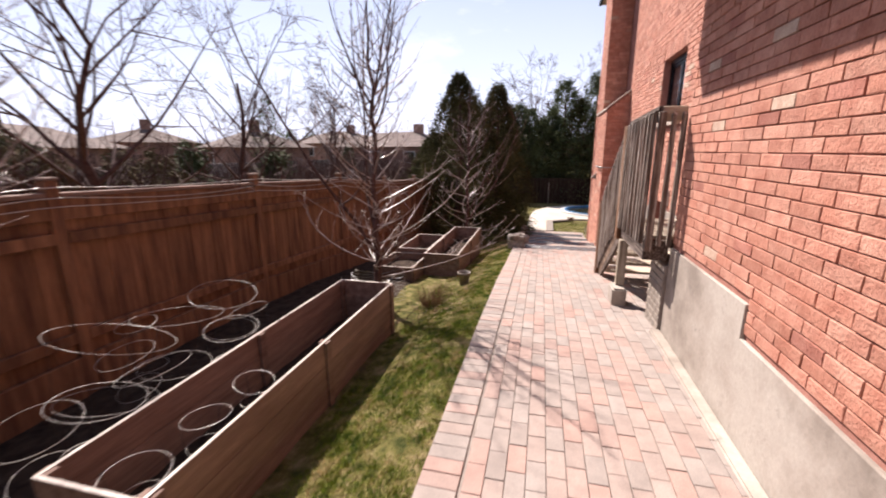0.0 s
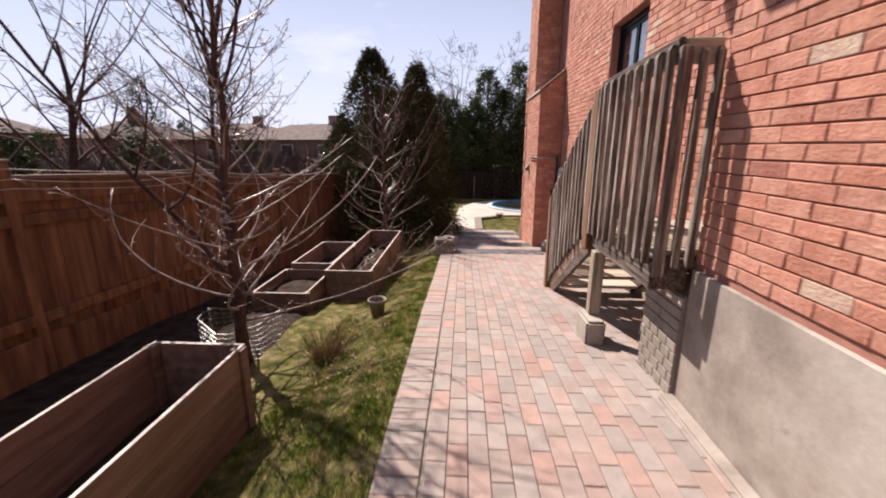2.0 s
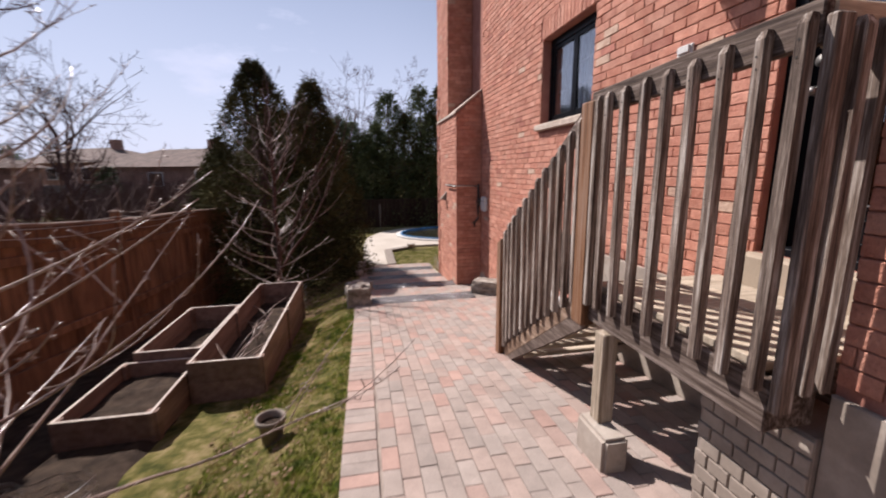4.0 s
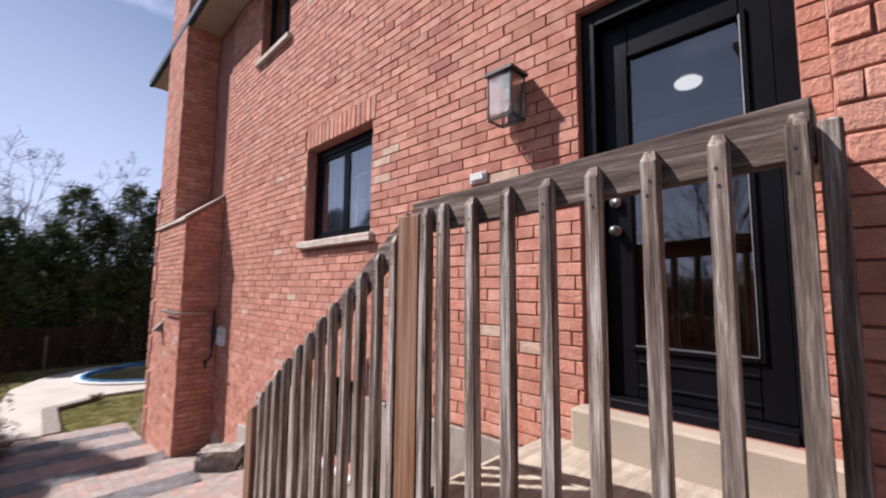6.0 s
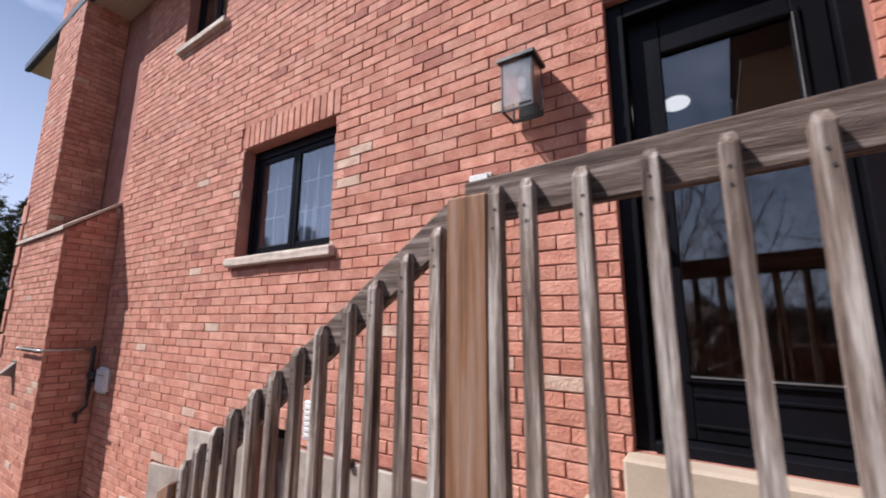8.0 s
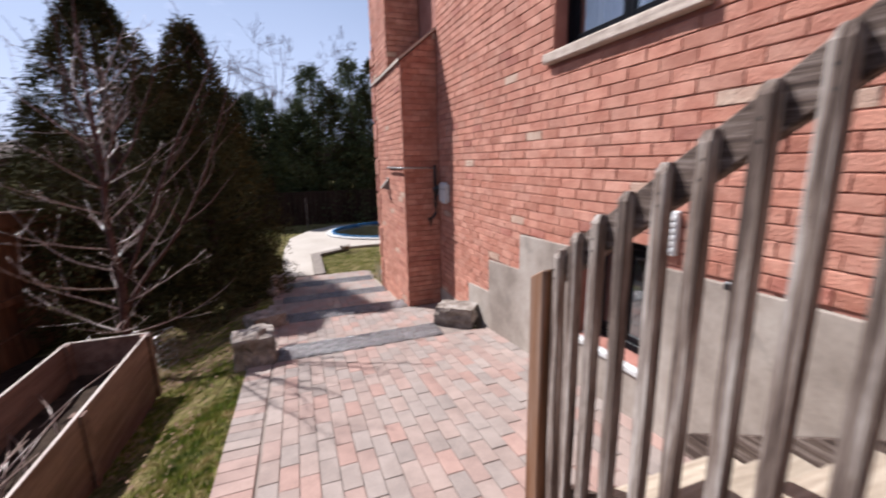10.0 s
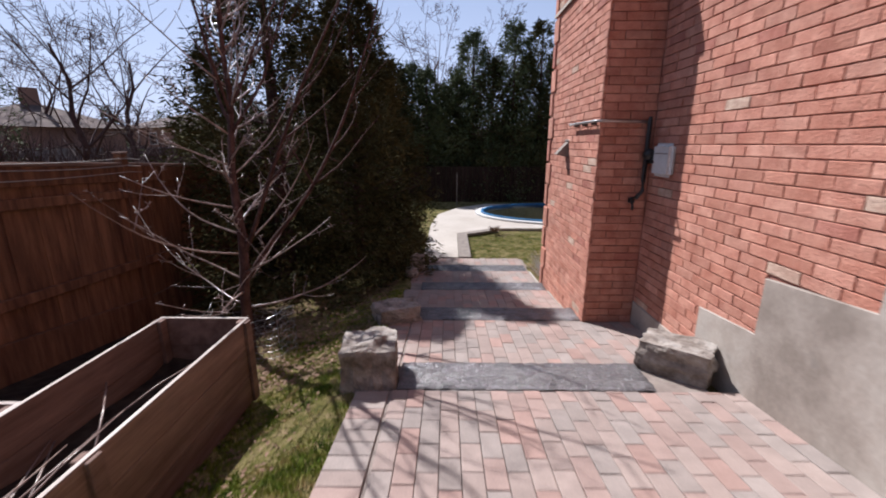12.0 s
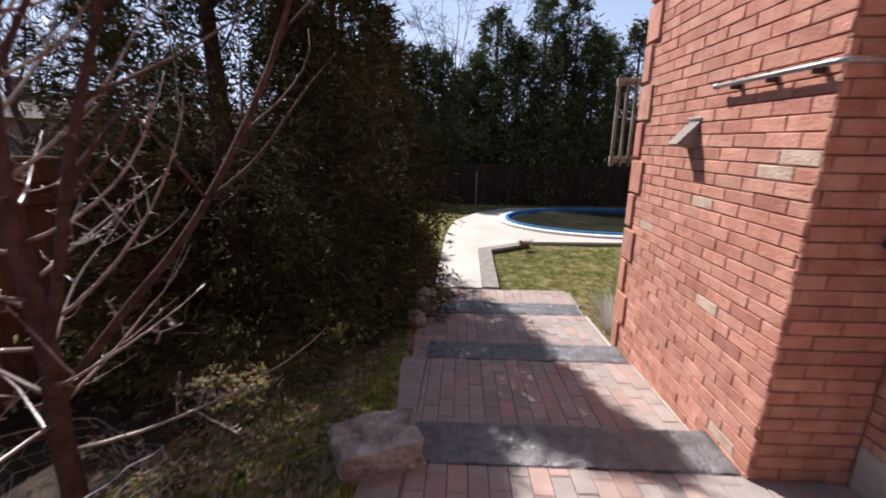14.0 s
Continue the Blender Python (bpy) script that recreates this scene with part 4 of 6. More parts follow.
def fruit_tree(name, base, height, lean, seed, label, whorl, reach, r0=0.045, low=0.28, fork=0.42, stems=6, low_stems=1, low_turn=0.0):
    rng = random.Random(seed)
    t = thing(name, label, "tree", "bare young trees in the lawn", at=base)
    pts, rad = [Vector((0, 0, -0.05))], [r0 * 1.3]
    n = 14
    for i in range(1, n + 1):
        k = i / n
        pts.append(Vector((lean[0] * k + rng.gauss(0, 0.018), lean[1] * k + rng.gauss(0, 0.018), height * k)))
        rad.append(r0 * ((1 - 0.5 * k / fork) if k < fork else 0.5 * (1 - 0.9 * (k - fork) / (1 - fork))) + 0.003)
    vs, fs = tube(pts, rad, 10)
    raw("trunk", vs, fs, M_bark, t, "dark reddish trunk", smooth=True)
    for k in range(stems):
        out = []
        h = fork * (1.0 + 0.035 * k) if k < stems - low_stems else low + 0.07 * (stems - k)
        i = int(h * n)
        a = k * 2.4 + rng.uniform(-0.4, 0.4) if k < stems - low_stems else low_turn + k
        shoot(rng, pts[i].lerp(pts[i + 1], h * n - i), (math.cos(a), math.sin(a), 1.25), height * (1 - h) * rng.uniform(0.75, 0.98), rad[i] * 0.55, out, 0.5, 0.10, 8, 12)
        vs, fs = limbs_to_mesh(out, 6)
        raw("stem", vs, fs, M_bark, t, smooth=True)
    for k in range(whorl):
        out = []
        h = low + (0.75 - low) * (k + rng.random() * 0.8) / whorl
        i = min(n - 1, int(h * n))
        a = k * 2.4 + rng.uniform(-0.6, 0.6)
        ln = reach * (1.05 - 0.5 * h) * rng.uniform(0.55, 1.2)
        shoot(rng, pts[i].lerp(pts[i + 1], h * n - i), (math.cos(a), math.sin(a), rng.uniform(-0.25, 0.35) + h), ln, 0.0055 + 0.12 * rad[i], out, 1.3, 0.06, rng.randint(2, 5))
        vs, fs = limbs_to_mesh(out, 5)
        raw("branch", vs, fs, M_twig, t, smooth=True)
    return t


T1 = (-2.2, 4.7)
T2 = (-2.06, 10.28)
T3 = (-2.95, 0.7)
fruit_tree("bare_fruit_tree", (*T1, gz(*T1)), 4.3, (-0.28, 0.6), 11, "young leafless fruit tree with a whorl of thin spreading branches", 56, 1.5, low=0.08, fork=0.52, stems=8, low_stems=2, low_turn=2.6, r0=0.05)
fruit_tree("bare_fruit_tree", (*T3, gz(*T3)), 3.4, (0.15, 0.25), 23, "young leafless fruit tree among wire plant hoops", 26, 1.4, low=0.2, r0=0.04)
fruit_tree("bare_fruit_tree", (*T2, gz(*T2)), 4.1, (0.05, 0.15), 4, "leafless fruit tree with pale twigs and a mesh guard", 34, 1.35, low=0.1, fork=0.5, stems=6, low_stems=2, low_turn=-4.3, r0=0.05)


def bare_tree(name, base, height, seed, label, r0=0.14, depth=3, first=0.3, n=9, mat=M_bark, group="bare trees beyond the fence"):
    rng = random.Random(seed)
    t = thing(name, label, "tree", group, at=base)
    out = ([], [])
    pts = [Vector((0, 0, -0.2))] + [Vector((rng.gauss(0, 0.04 * height * k / 6), rng.gauss(0, 0.04 * height * k / 6), height * 0.7 * k / 6)) for k in range(1, 7)]
    rad = [r0 * (1.15 - 0.15 * k) for k in range(7)]
    vs, fs = tube(pts, rad, 8)
    raw("trunk", vs, fs, mat, t, smooth=True)
    for k in range(n):
        out = ([], [])
        h = first + (0.98 - first) * k / n
        i = min(5, int(h * 6))
        a = k * 2.4 + rng.uniform(-0.5, 0.5)
        grow(rng, pts[i].lerp(pts[i + 1], h * 6 - i), (math.cos(a), math.sin(a), 0.5 + h), height * 0.42 * rng.uniform(0.8, 1.2), rad[i] * 0.45, depth, out, curve=0.12, up=0.06, kids=(3, 5), ratio=0.55, seg=5, min_r=0.0014 + 0.0002 * Vector(base).length)
        vs, fs = limbs_to_mesh(out[0] + out[1], 4)
        raw("branch", vs, fs, mat, t)
    return t


def conifer(name, base, height, radius, seed, label, n=5200, leaf=0.10, mat=M_fir, group="evergreens behind the lawn", taper=1.0, bottom=0.04, droop=-0.25):
    """A tapered trunk with limbs and a ragged crown of many small sprays."""
    rng = np.random.default_rng(seed)
    t = thing(name, label, "tree", group, at=base)
    vs, fs = tube([(0, 0, -0.2), (0.02, 0, height * 0.5), (0, 0, height * 0.97)], [radius * 0.09, radius * 0.05, 0.012], 8)
    raw("trunk", vs, fs, M_bark, t)
    vs, fs = [], []
    lv = []
    limbs = 60
    tips = []
    for k in range(limbs):
        h = bottom + (0.97 - bottom) * (k + rng.random()) / limbs
        a = rng.random() * 6.283
        r = radius * (1 - h) ** (0.75 * taper) * (0.75 + 0.5 * rng.random())
        z0 = height * h
        p1 = (math.cos(a) * r, math.sin(a) * r, z0 + r * 0.35)
        tube([(0, 0, z0), (p1[0] * 0.5, p1[1] * 0.5, z0 + r * 0.1), p1], [0.02, 0.012, 0.004], 4, vs, fs)
        tips.append((p1, r))
    raw("bough", vs, fs, M_bark, t, kind="stuff")
    V, F = [], []
    per = 26
    for k in range(n // per):
        h = bottom + (0.985 - bottom) * rng.random() ** 1.15
        a = rng.random() * 6.283
        rr = radius * (1 - h) ** (0.62 * taper) * (1 + 0.6 * noise.noise(Vector((math.cos(a) * 1.7, math.sin(a) * 1.7, h * height * 0.7 + seed))))
        rr *= rng.choice([1.0, 0.95, 0.82, 0.6], p=[0.4, 0.3, 0.2, 0.1]) * (0.92 + 0.2 * rng.random())
        cc = np.array([math.cos(a) * rr, math.sin(a) * rr, h * height])
        big = (0.5 + 0.7 * rng.random()) * leaf * 1.9 * (0.55 + 0.5 * (1 - h))
        axis = np.array([math.cos(a), math.sin(a), droop + 0.55 * rng.random()])
        for _ in range(per):
            c = cc + rng.normal(0, 1, 3) * big * np.array([1, 1, 1.25]) * 0.72
            out = axis + rng.normal(0, 0.55, 3)
            out /= np.linalg.norm(out)
            side = np.cross(out, rng.normal(0, 1, 3))
            side /= np.linalg.norm(side) + 1e-6
            s = leaf * (0.45 + 0.8 * rng.random())
            b = len(V)
            V += [tuple(c - out * s * 0.5), tuple(c + side * s * 0.17), tuple(c + out * s), tuple(c - side * s * 0.17)]
            F.append((b, b + 1, b + 2, b + 3))
    raw("crown", V, F, mat, t, kind="stuff")
    return t


CEDARS = [(-2.82, 13.2, 5.15, 1.9), (-1.66, 13.5, 4.8, 1.05), (-4.1, 14.6, 3.3, 1.2), (-2.0, 15.1, 4.6, 1.1), (-3.4, 16.6, 4.6, 1.4), (-3.3, 18.6, 4.8, 1.3), (-4.0, 20.4, 5.2, 1.4)]
for i, (x, y, h, r) in enumerate(CEDARS):
    conifer("cedar", (x, y, gz(x, y) - 0.05), h, r, 30 + i, "tall dark green cedar with a ragged pointed top", n=(52000, 34000)[i] if i < 2 else 18000, leaf=0.07, group="dark cedars at the end of the lawn", taper=1.25 if i == 0 else 1.0, bottom=0.01)
rngf = random.Random(21)
HEDGE_X = [-5.0, -4.1, -3.1, -2.3, -1.6, -1.0, -0.3, 0.25, 0.85, 1.6, 2.4, 2.95, 3.45, 4.1, 4.9, 5.8, 6.8, 7.8, 8.9, 10.0, 11.2, 12.5, 14.0]
for i, x in enumerate(HEDGE_X):
    y = 24.0 + rngf.uniform(-0.4, 0.8)
    top = float(np.interp(x, [-5, -1.6, -1.0, -0.3, 0.25, 0.85, 1.6, 2.4, 2.95, 3.45, 4.1, 4.9, 6, 16], [5.6, 5.4, 5.1, 4.5, 5.1, 6.6, 5.6, 6.5, 5.6, 6.9, 5.5, 5.6, 6.2, 6.4]))
    conifer("spruce", (x, y, -1.1), top * rngf.uniform(0.97, 1.03), rngf.uniform(1.1, 1.5), 60 + i, "tall green conifer in the back hedge", n=9500, leaf=0.14, mat=M_fir_far if i % 3 else M_fir, group="conifers behind the pool", taper=0.9, bottom=0.01)
bare_tree("bare_tree", (-1.0, 27.5, -1.1), 8.5, 3, "tall leafless tree behind the hedge", r0=0.12, n=12, group="bare trees behind the pool")
bare_tree("bare_tree", (1.2, 28.5, -1.1), 7.5, 5, "tall leafless tree behind the hedge", r0=0.1, n=12, group="bare trees behind the pool")
bare_tree("bare_tree", (-5.6, 4.0, gz(-5.6, 4.0)), 5.6, 17, "leafless tree just beyond the fence with long side limbs", r0=0.075, n=17)
bare_tree("bare_tree", (-7.5, 9.0, gz(-7.5, 9.0)), 6.0, 19, "leafless tree beyond the fence", r0=0.10, n=11)
bare_tree("bare_tree", (-13, 24, gz(-13, 24)), 8.0, 23, "tall leafless tree down the slope", r0=0.14, n=11)
bare_tree("bare_tree", (-22, 30, gz(-22, 30)), 9.0, 29, "tall leafless tree down the slope", r0=0.16, n=11)
bare_tree("bare_tree", (-9, 17, gz(-9, 17)), 6.5, 37, "leafless tree down the slope", r0=0.1, n=11)

conifer("larch", (-15.0, 20.5, gz(-15, 20.5) - 0.1), 6.2, 1.15, 411, "thin half-bare conifer beyond the fence", n=1500, leaf=0.13, mat=M_fir_far, group="evergreens beyond the fence", taper=1.1, bottom=0.25)


# ---- pool garden ----
def flat(name, outline, z, thick, mat, label, kind="structure"):
    bm = bmesh.new()
    vs = [bm.verts.new((x, y, z)) for x, y in outline]
    f = bm.faces.new(vs)
    if f.normal.z < 0:
        f.normal_flip()
    r = bmesh.ops.extrude_face_region(bm, geom=[f])
    for v in [g for g in r["geom"] if isinstance(g, bmesh.types.BMVert)]:
        v.co.z -= thick
    bmesh.ops.recalc_face_normals(bm, faces=bm.faces[:])
    return part(name, bm, mat, None, label, kind)


PC, PR = (3.55, 19.4), (2.65, 1.8)
flat("pool_deck", [(-0.62, 14.25), (0.05, 14.25), (0.07, 16.4), (1.0, 17.05), (6.5, 17.2), (6.5, 21.6), (1.2, 21.5), (0.2, 20.6), (-0.45, 19.2), (-0.6, 17.5)], -1.02, 0.06, M_pooldeck, "pale poured concrete path round the pool")
flat("lawn_border", [(0.055, 14.25), (0.29, 14.25), (0.31, 16.3), (1.15, 16.85), (1.05, 17.04), (0.075, 16.39)], -1.005, 0.06, M_clay, "grey paver edging")


def ring(name, r0, r1, z0, z1, mat, label, parent=None):
    vs, fs = [], []
    n = 56
    for k in range(n):
        a = 2 * math.pi * k / n
        c, s = math.cos(a), math.sin(a)
        for dr, z in ((r0, z0), (r0, z1), (r1, z1), (r1, z0)):
            vs.append((PC[0] + c * (PR[0] + dr), PC[1] + s * (PR[1] + dr), z))
    for k in range(n):
        for q in range(4):
            fs.append((k * 4 + q, k * 4 + (q + 1) % 4, (k + 1) % n * 4 + (q + 1) % 4, (k + 1) % n * 4 + q))
    return raw(name, vs, fs, mat, parent, label, smooth=False)


pool = thing("pool", "oval swimming pool with a blue liner edge and dark cover", "swimming pool")
ring("coping", 0.02, 0.2, -1.015, -0.97, M_white, "white coping", pool)
ring("liner_edge", -0.06, 0.018, -1.02, -0.93, M_blue, "blue vinyl edge", pool)
raw("cover", [(PC[0] + math.cos(k * 0.2244) * (PR[0] - 0.07), PC[1] + math.sin(k * 0.2244) * (PR[1] - 0.07), -1.0) for k in range(28)], [tuple(range(28))], M_cover, pool, "dark wet pool cover")
# pool fence: its boards get the hedge shade from their colour
back = thing("fence", "brown wooden fence behind the pool, hedge shade in its colour", "fence")
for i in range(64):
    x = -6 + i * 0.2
    part("fence_board", box((x, 22.6, -1.1), (x + 0.19, 22.62, 0.25), 0), M_fence_shade, back)


# ---- houses beyond the fence ----
def bungalow(at, rot, size, label, h=2.5, roof=1.5):
    w, d = size
    o = thing("bungalow", label, "house", "houses across the valley", at=at)
    o.rotation_euler = (0, 0, radians(rot))
    part("wall", box((-w / 2, -d / 2, -5), (w / 2, d / 2, h)), M_farbrick, o)
    bm = bmesh.new()
    e = 0.5
    vs = [bm.verts.new(p) for p in ((-w / 2 - e, -d / 2 - e, h), (w / 2 + e, -d / 2 - e, h), (w / 2 + e, d / 2 + e, h), (-w / 2 - e, d / 2 + e, h), (-w / 2 + d / 2, 0, h + roof), (w / 2 - d / 2, 0, h + roof))]
    for f in ((0, 1, 5, 4), (1, 2, 5), (2, 3, 4, 5), (3, 0, 4), (3, 2, 1, 0)):
        bm.faces.new([vs[i] for i in f])
    part("roof", bm, M_roof, o)
    part("chimney", box((w * 0.2, -0.4, h), (w * 0.2 + 0.7, 0.4, h + roof + 0.7)), M_farbrick, o)
    for k in range(3):
        x = -w / 2 + 1.2 + k * (w - 3.5) / 2
        wn = part("window", box((x, -d / 2 - 0.06, 1.0), (x + 1.4, -d / 2 - 0.001, 2.1)), M_white, o)
        part("pane", box((x + 0.08, -d / 2 - 0.08, 1.08), (x + 1.32, -d / 2 - 0.061, 2.02)), M_glass, wn)
    return o


for (x, y), rot, size in (((-26, 33), -42, (12, 7)), ((-15, 42), -22, (12, 7)), ((-34, 21), -60, (12, 7)), ((-5, 50), -8, (12, 7)), ((-38, 8), -78, (12, 7)), ((-40, 36), -50, (13, 8)), ((-26, 50), -30, (13, 8)), ((-48, 22), -65, (13, 8)), ((-14, 62), -15, (13, 8))):
    bungalow((x, y, 0.041 * math.hypot(x, y) - 2.3), rot, size, "low brick bungalow with a brown hipped roof")
flat("road", [(-24, 8), (-20, 8), (-20, 34), (-8, 60), (-12, 62), (-24, 36)], gz(-21, 20) + 0.1, 0.1, M_asphalt, "grey asphalt road down the slope")

flat("far_fence", [(-24.2, -10), (-24, -10), (-19, 40), (-10, 62), (-10.2, 62), (-19.2, 40)], 0.85, 2.9, M_farwall, "long weathered grey board fence across the slope")


def scrub(name, count, area, hgt, seed, mat, label, w=0.02):
    """Tangled bare growth too fine to pick apart."""
    rng = np.random.default_rng(seed)
    V, F = [], []
    for k in range(count):
        x, y = area(rng)
        z0 = gz(x, y) - 0.1
        for _ in range(30):
            a = rng.random() * 6.283
            l = hgt * (0.4 + 0.7 * rng.random())
            p = np.array([x + rng.normal(0, 0.5), y + rng.normal(0, 0.5), z0])
            q = p + np.array([math.cos(a) * l * 0.35, math.sin(a) * l * 0.35, l])
            m = (p + q) / 2 + rng.normal(0, 0.12, 3) * l
            for s, e in ((p, m), (m, q), (m, q + rng.normal(0, 0.3, 3) * l * 0.5)):
                b = len(V)
                sd = np.array([-math.sin(a), math.cos(a), 0.2]) * w
                V += [tuple(s - sd), tuple(s + sd), tuple(e + sd * 0.3), tuple(e - sd * 0.3)]
                F.append((b, b + 1, b + 2, b + 3))
    raw(name, V, F, mat, None, label, "stuff")


scrub("scrub", 420, lambda r: (-7 - 11 * r.random(), -4 + 44 * r.random()), 2.5, 3, M_bark, "tangled leafless brown scrub down the slope", 0.014)
scrub("far_woods", 1500, lambda r: (-52 - 40 * r.random(), -30 + 140 * r.random()), 4.6, 4, M_bark, "distant leafless woods among the houses", 0.07)
scrub("far_woods", 900, lambda r: (-50 + 90 * r.random(), 70 + 30 * r.random()), 5.0, 5, M_bark, "distant leafless woods", 0.06)
for i, (x, y, h) in enumerate([(-17, 34, 3.6), (-25, 38, 5.5), (-30, 30, 4.5), (-9.5, 13.0, 3.0), (-11, 11, 3.0), (-14, 8, 3.2), (-36, 60, 7.0), (-20, 55, 6.0)]):
    conifer("spruce", (x, y, gz(x, y) - 0.1), h, h * 0.3, 200 + i, "dark green spruce down the slope", n=3000, leaf=0.2, mat=M_fir_far, group="evergreens beyond the fence")

for i, (x, y, h, r) in enumerate([(-9.3, 7.6, 2.6, 1.5), (-10.4, 6.2, 2.5, 1.4), (-11.2, 9.6, 2.6, 1.6), (-12.5, 4.5, 2.7, 1.5), (-7.2, 12.8, 2.0, 1.1)]):
    conifer("yew", (x, y, gz(x, y) - 0.1), h, r, 240 + i, "broad brownish evergreen bush beyond the fence", n=6500, leaf=0.1, mat=M_yew, group="evergreens beyond the fence", taper=0.7)

# ---- wall lamp ----
def wall_lamp():
    l = thing("wall_lamp", "black lantern wall lamp with ribbed glass, unlit", "wall lamp", at=(W2, 5.275, 2.625))

    def P(nm, lo, hi, mat=M_blackmetal, bev=0.003, lab=""):
        return part(nm, box(lo, hi, bev), mat, l, lab)

    P("back_plate", (-0.02, -0.055, 0.03), (-0.001, 0.055, 0.26))
    x0, x1, h = -0.175, -0.03, 0.27
    for x in (x0, x1 - 0.012):
        for y in (-0.085, 0.073):
            P("corner_bar", (x, y, 0.0), (x + 0.012, y + 0.012, h))
    for y in (-0.085, 0.073):
        P("base_rim", (x0 + 0.013, y, 0), (x1 - 0.013, y + 0.012, 0.014))
    for x in (x0, x1 - 0.012):
        P("base_rim", (x, -0.072, 0), (x + 0.012, 0.072, 0.014))
    P("lid", (x0 - 0.015, -0.10, h), (x1 + 0.012, 0.10, h + 0.022))
    P("lid_top", (x0 + 0.02, -0.06, h + 0.023), (x1 - 0.02, 0.06, h + 0.04))
    for nm, lo, hi in (("glass_pane", (x0 + 0.003, -0.072, 0.03), (x0 + 0.007, 0.072, h - 0.002)), ("glass_pane", (x0 + 0.013, -0.082, 0.03), (x1 - 0.013, -0.078, h - 0.002)), ("glass_pane", (x0 + 0.013, 0.076, 0.03), (x1 - 0.013, 0.08, h - 0.002))):
        P(nm, lo, hi, M_ribglass, 0)
    n = 22
    bm = bmesh.new()
    for i in range(n):
        z = 0.034 + i * (h - 0.045) / n
        box((x0 - 0.001, -0.072, z), (x0 + 0.0025, 0.072, z + 0.005), bm=bm)
    part("glass_ribs", bm, M_ribglass, l)
    bm = bmesh.new()
    bmesh.ops.create_uvsphere(bm, u_segments=12, v_segments=8, radius=0.022, matrix=Matrix.Translation((-0.1, 0, 0.17)) @ Matrix.Diagonal((1, 1, 1.9, 1)))
    part("bulb", bm, M_white, l, "clear bulb", smooth=True)
    P("socket", (-0.115, -0.015, 0.2), (-0.085, 0.015, h - 0.001))
    return l


def ribbed_glass():
    m = bpy.data.materials.new("ribbed_glass")
    m.use_nodes = True
    b = m.node_tree.nodes["Principled BSDF"]
    b.inputs["Base Color"].default_value = (0.96, 0.96, 0.95, 1)
    b.inputs["Roughness"].default_value = 0.22
    b.inputs["Transmission Weight"].default_value = 1.0
    return m


M_ribglass = ribbed_glass()
wall_lamp()

t = thing("ceiling_lamp", "small white glass dome lamp under the hall ceiling", "ceiling lamp", at=(2.95, 4.65, 3.18))
bm = bmesh.new()
bmesh.ops.create_uvsphere(bm, u_segments=16, v_segments=8, radius=0.09, matrix=Matrix.Translation((0, 0, -0.03)) @ Matrix.Diagonal((1, 1, 0.45, 1)))
part("shade", bm, M_lamp, t, "white dome shade", smooth=True)
vs, fs = tube([(0, 0, -0.02), (0, 0, 0.02)], [0.06, 0.06], 12)
raw("base", vs, fs, M_steel, t)
# ---- small fittings on the walls ----
t = thing("meter_box", "rounded white plastic box on the brick wall", "utility box", at=(W2, 10.28, 0.94))
part("cover", box((-0.06, -0.15, -0.14), (-0.002, 0.15, 0.14), 0.028, seg=3), M_white, t)
part("lid_seam", box((-0.063, -0.11, 0.05), (-0.0605, 0.11, 0.058), 0), M_clay, t)
t = thing("vent_cover", "white louvred vent cover low on the wall", "vent", at=(W2, 6.822, 0.955))
part("frame", box((-0.03, -0.07, -0.12), (-0.001, 0.07, 0.12), 0.006), M_white, t)
for i in range(6):
    part("slat", box((-0.036, -0.055, -0.1 + i * 0.034), (-0.031, 0.055, -0.08 + i * 0.034), 0.001), M_white, t)
t = thing("outlet_cover", "small pale outlet cover on the brick", "outlet", at=(W2, 5.565, 2.36))
part("plate", box((-0.02, -0.07, -0.035), (-0.001, 0.07, 0.035), 0.005), M_white, t)
part("flap", box((-0.035, -0.055, -0.02), (-0.0205, 0.055, 0.03), 0.005), M_white, t)
t = thing("junction_box", "small white junction box above the door", "junction box", at=(W2, 5.2, 3.55))
part("box_body", box((-0.05, -0.06, -0.07), (-0.001, 0.06, 0.07), 0.008), M_white, t)
part("box_lid", box((-0.058, -0.055, -0.065), (-0.0505, 0.055, 0.065), 0.004), M_steel, t)
t = thing("hood_vent", "small triangular metal vent hood on the chimney wall", "vent", at=(CHX, 11.56, 1.02))
bm = bmesh.new()
v = [bm.verts.new(p) for p in ((-0.001, -0.06, 0.08), (-0.001, 0.06, 0.08), (-0.001, -0.06, -0.09), (-0.001, 0.06, -0.09), (-0.13, -0.06, -0.06), (-0.13, 0.06, -0.06))]
for f in ((0, 1, 5, 4), (0, 4, 2), (1, 3, 5), (2, 4, 5, 3), (0, 2, 3, 1)):
    bm.faces.new([v[i] for i in f])
part("hood", bm, M_clay, t)
part("flange", box((-0.012, -0.075, 0.081), (-0.001, 0.075, 0.10), 0.003), M_steel, t)
t = thing("conduit", "thin grey metal pipe on brackets round the chimney corner", "pipe", at=(CHX, CHY, 1.27))
vs, fs = tube([(-0.05, 0.73, 0), (-0.05, 0.4, 0), (-0.05, 0.0, 0.0), (-0.045, -0.045, 0.0), (0.0, -0.05, 0.0), (0.3, -0.05, -0.005), (0.4, -0.05, -0.01)], [0.012] * 7, 10)
raw("pipe", vs, fs, M_steel, t, smooth=True)
for y in (0.08, 0.34, 0.6):
    part("bracket", box((-0.052, y, -0.03), (-0.001, y + 0.014, 0.02), 0.003), M_blackmetal, t)
vs, fs = tube([(-0.05, 0.72, 0), (-0.05, 0.75, 0), (-0.05, 0.76, 0)], [0.017, 0.017, 0.012], 10)
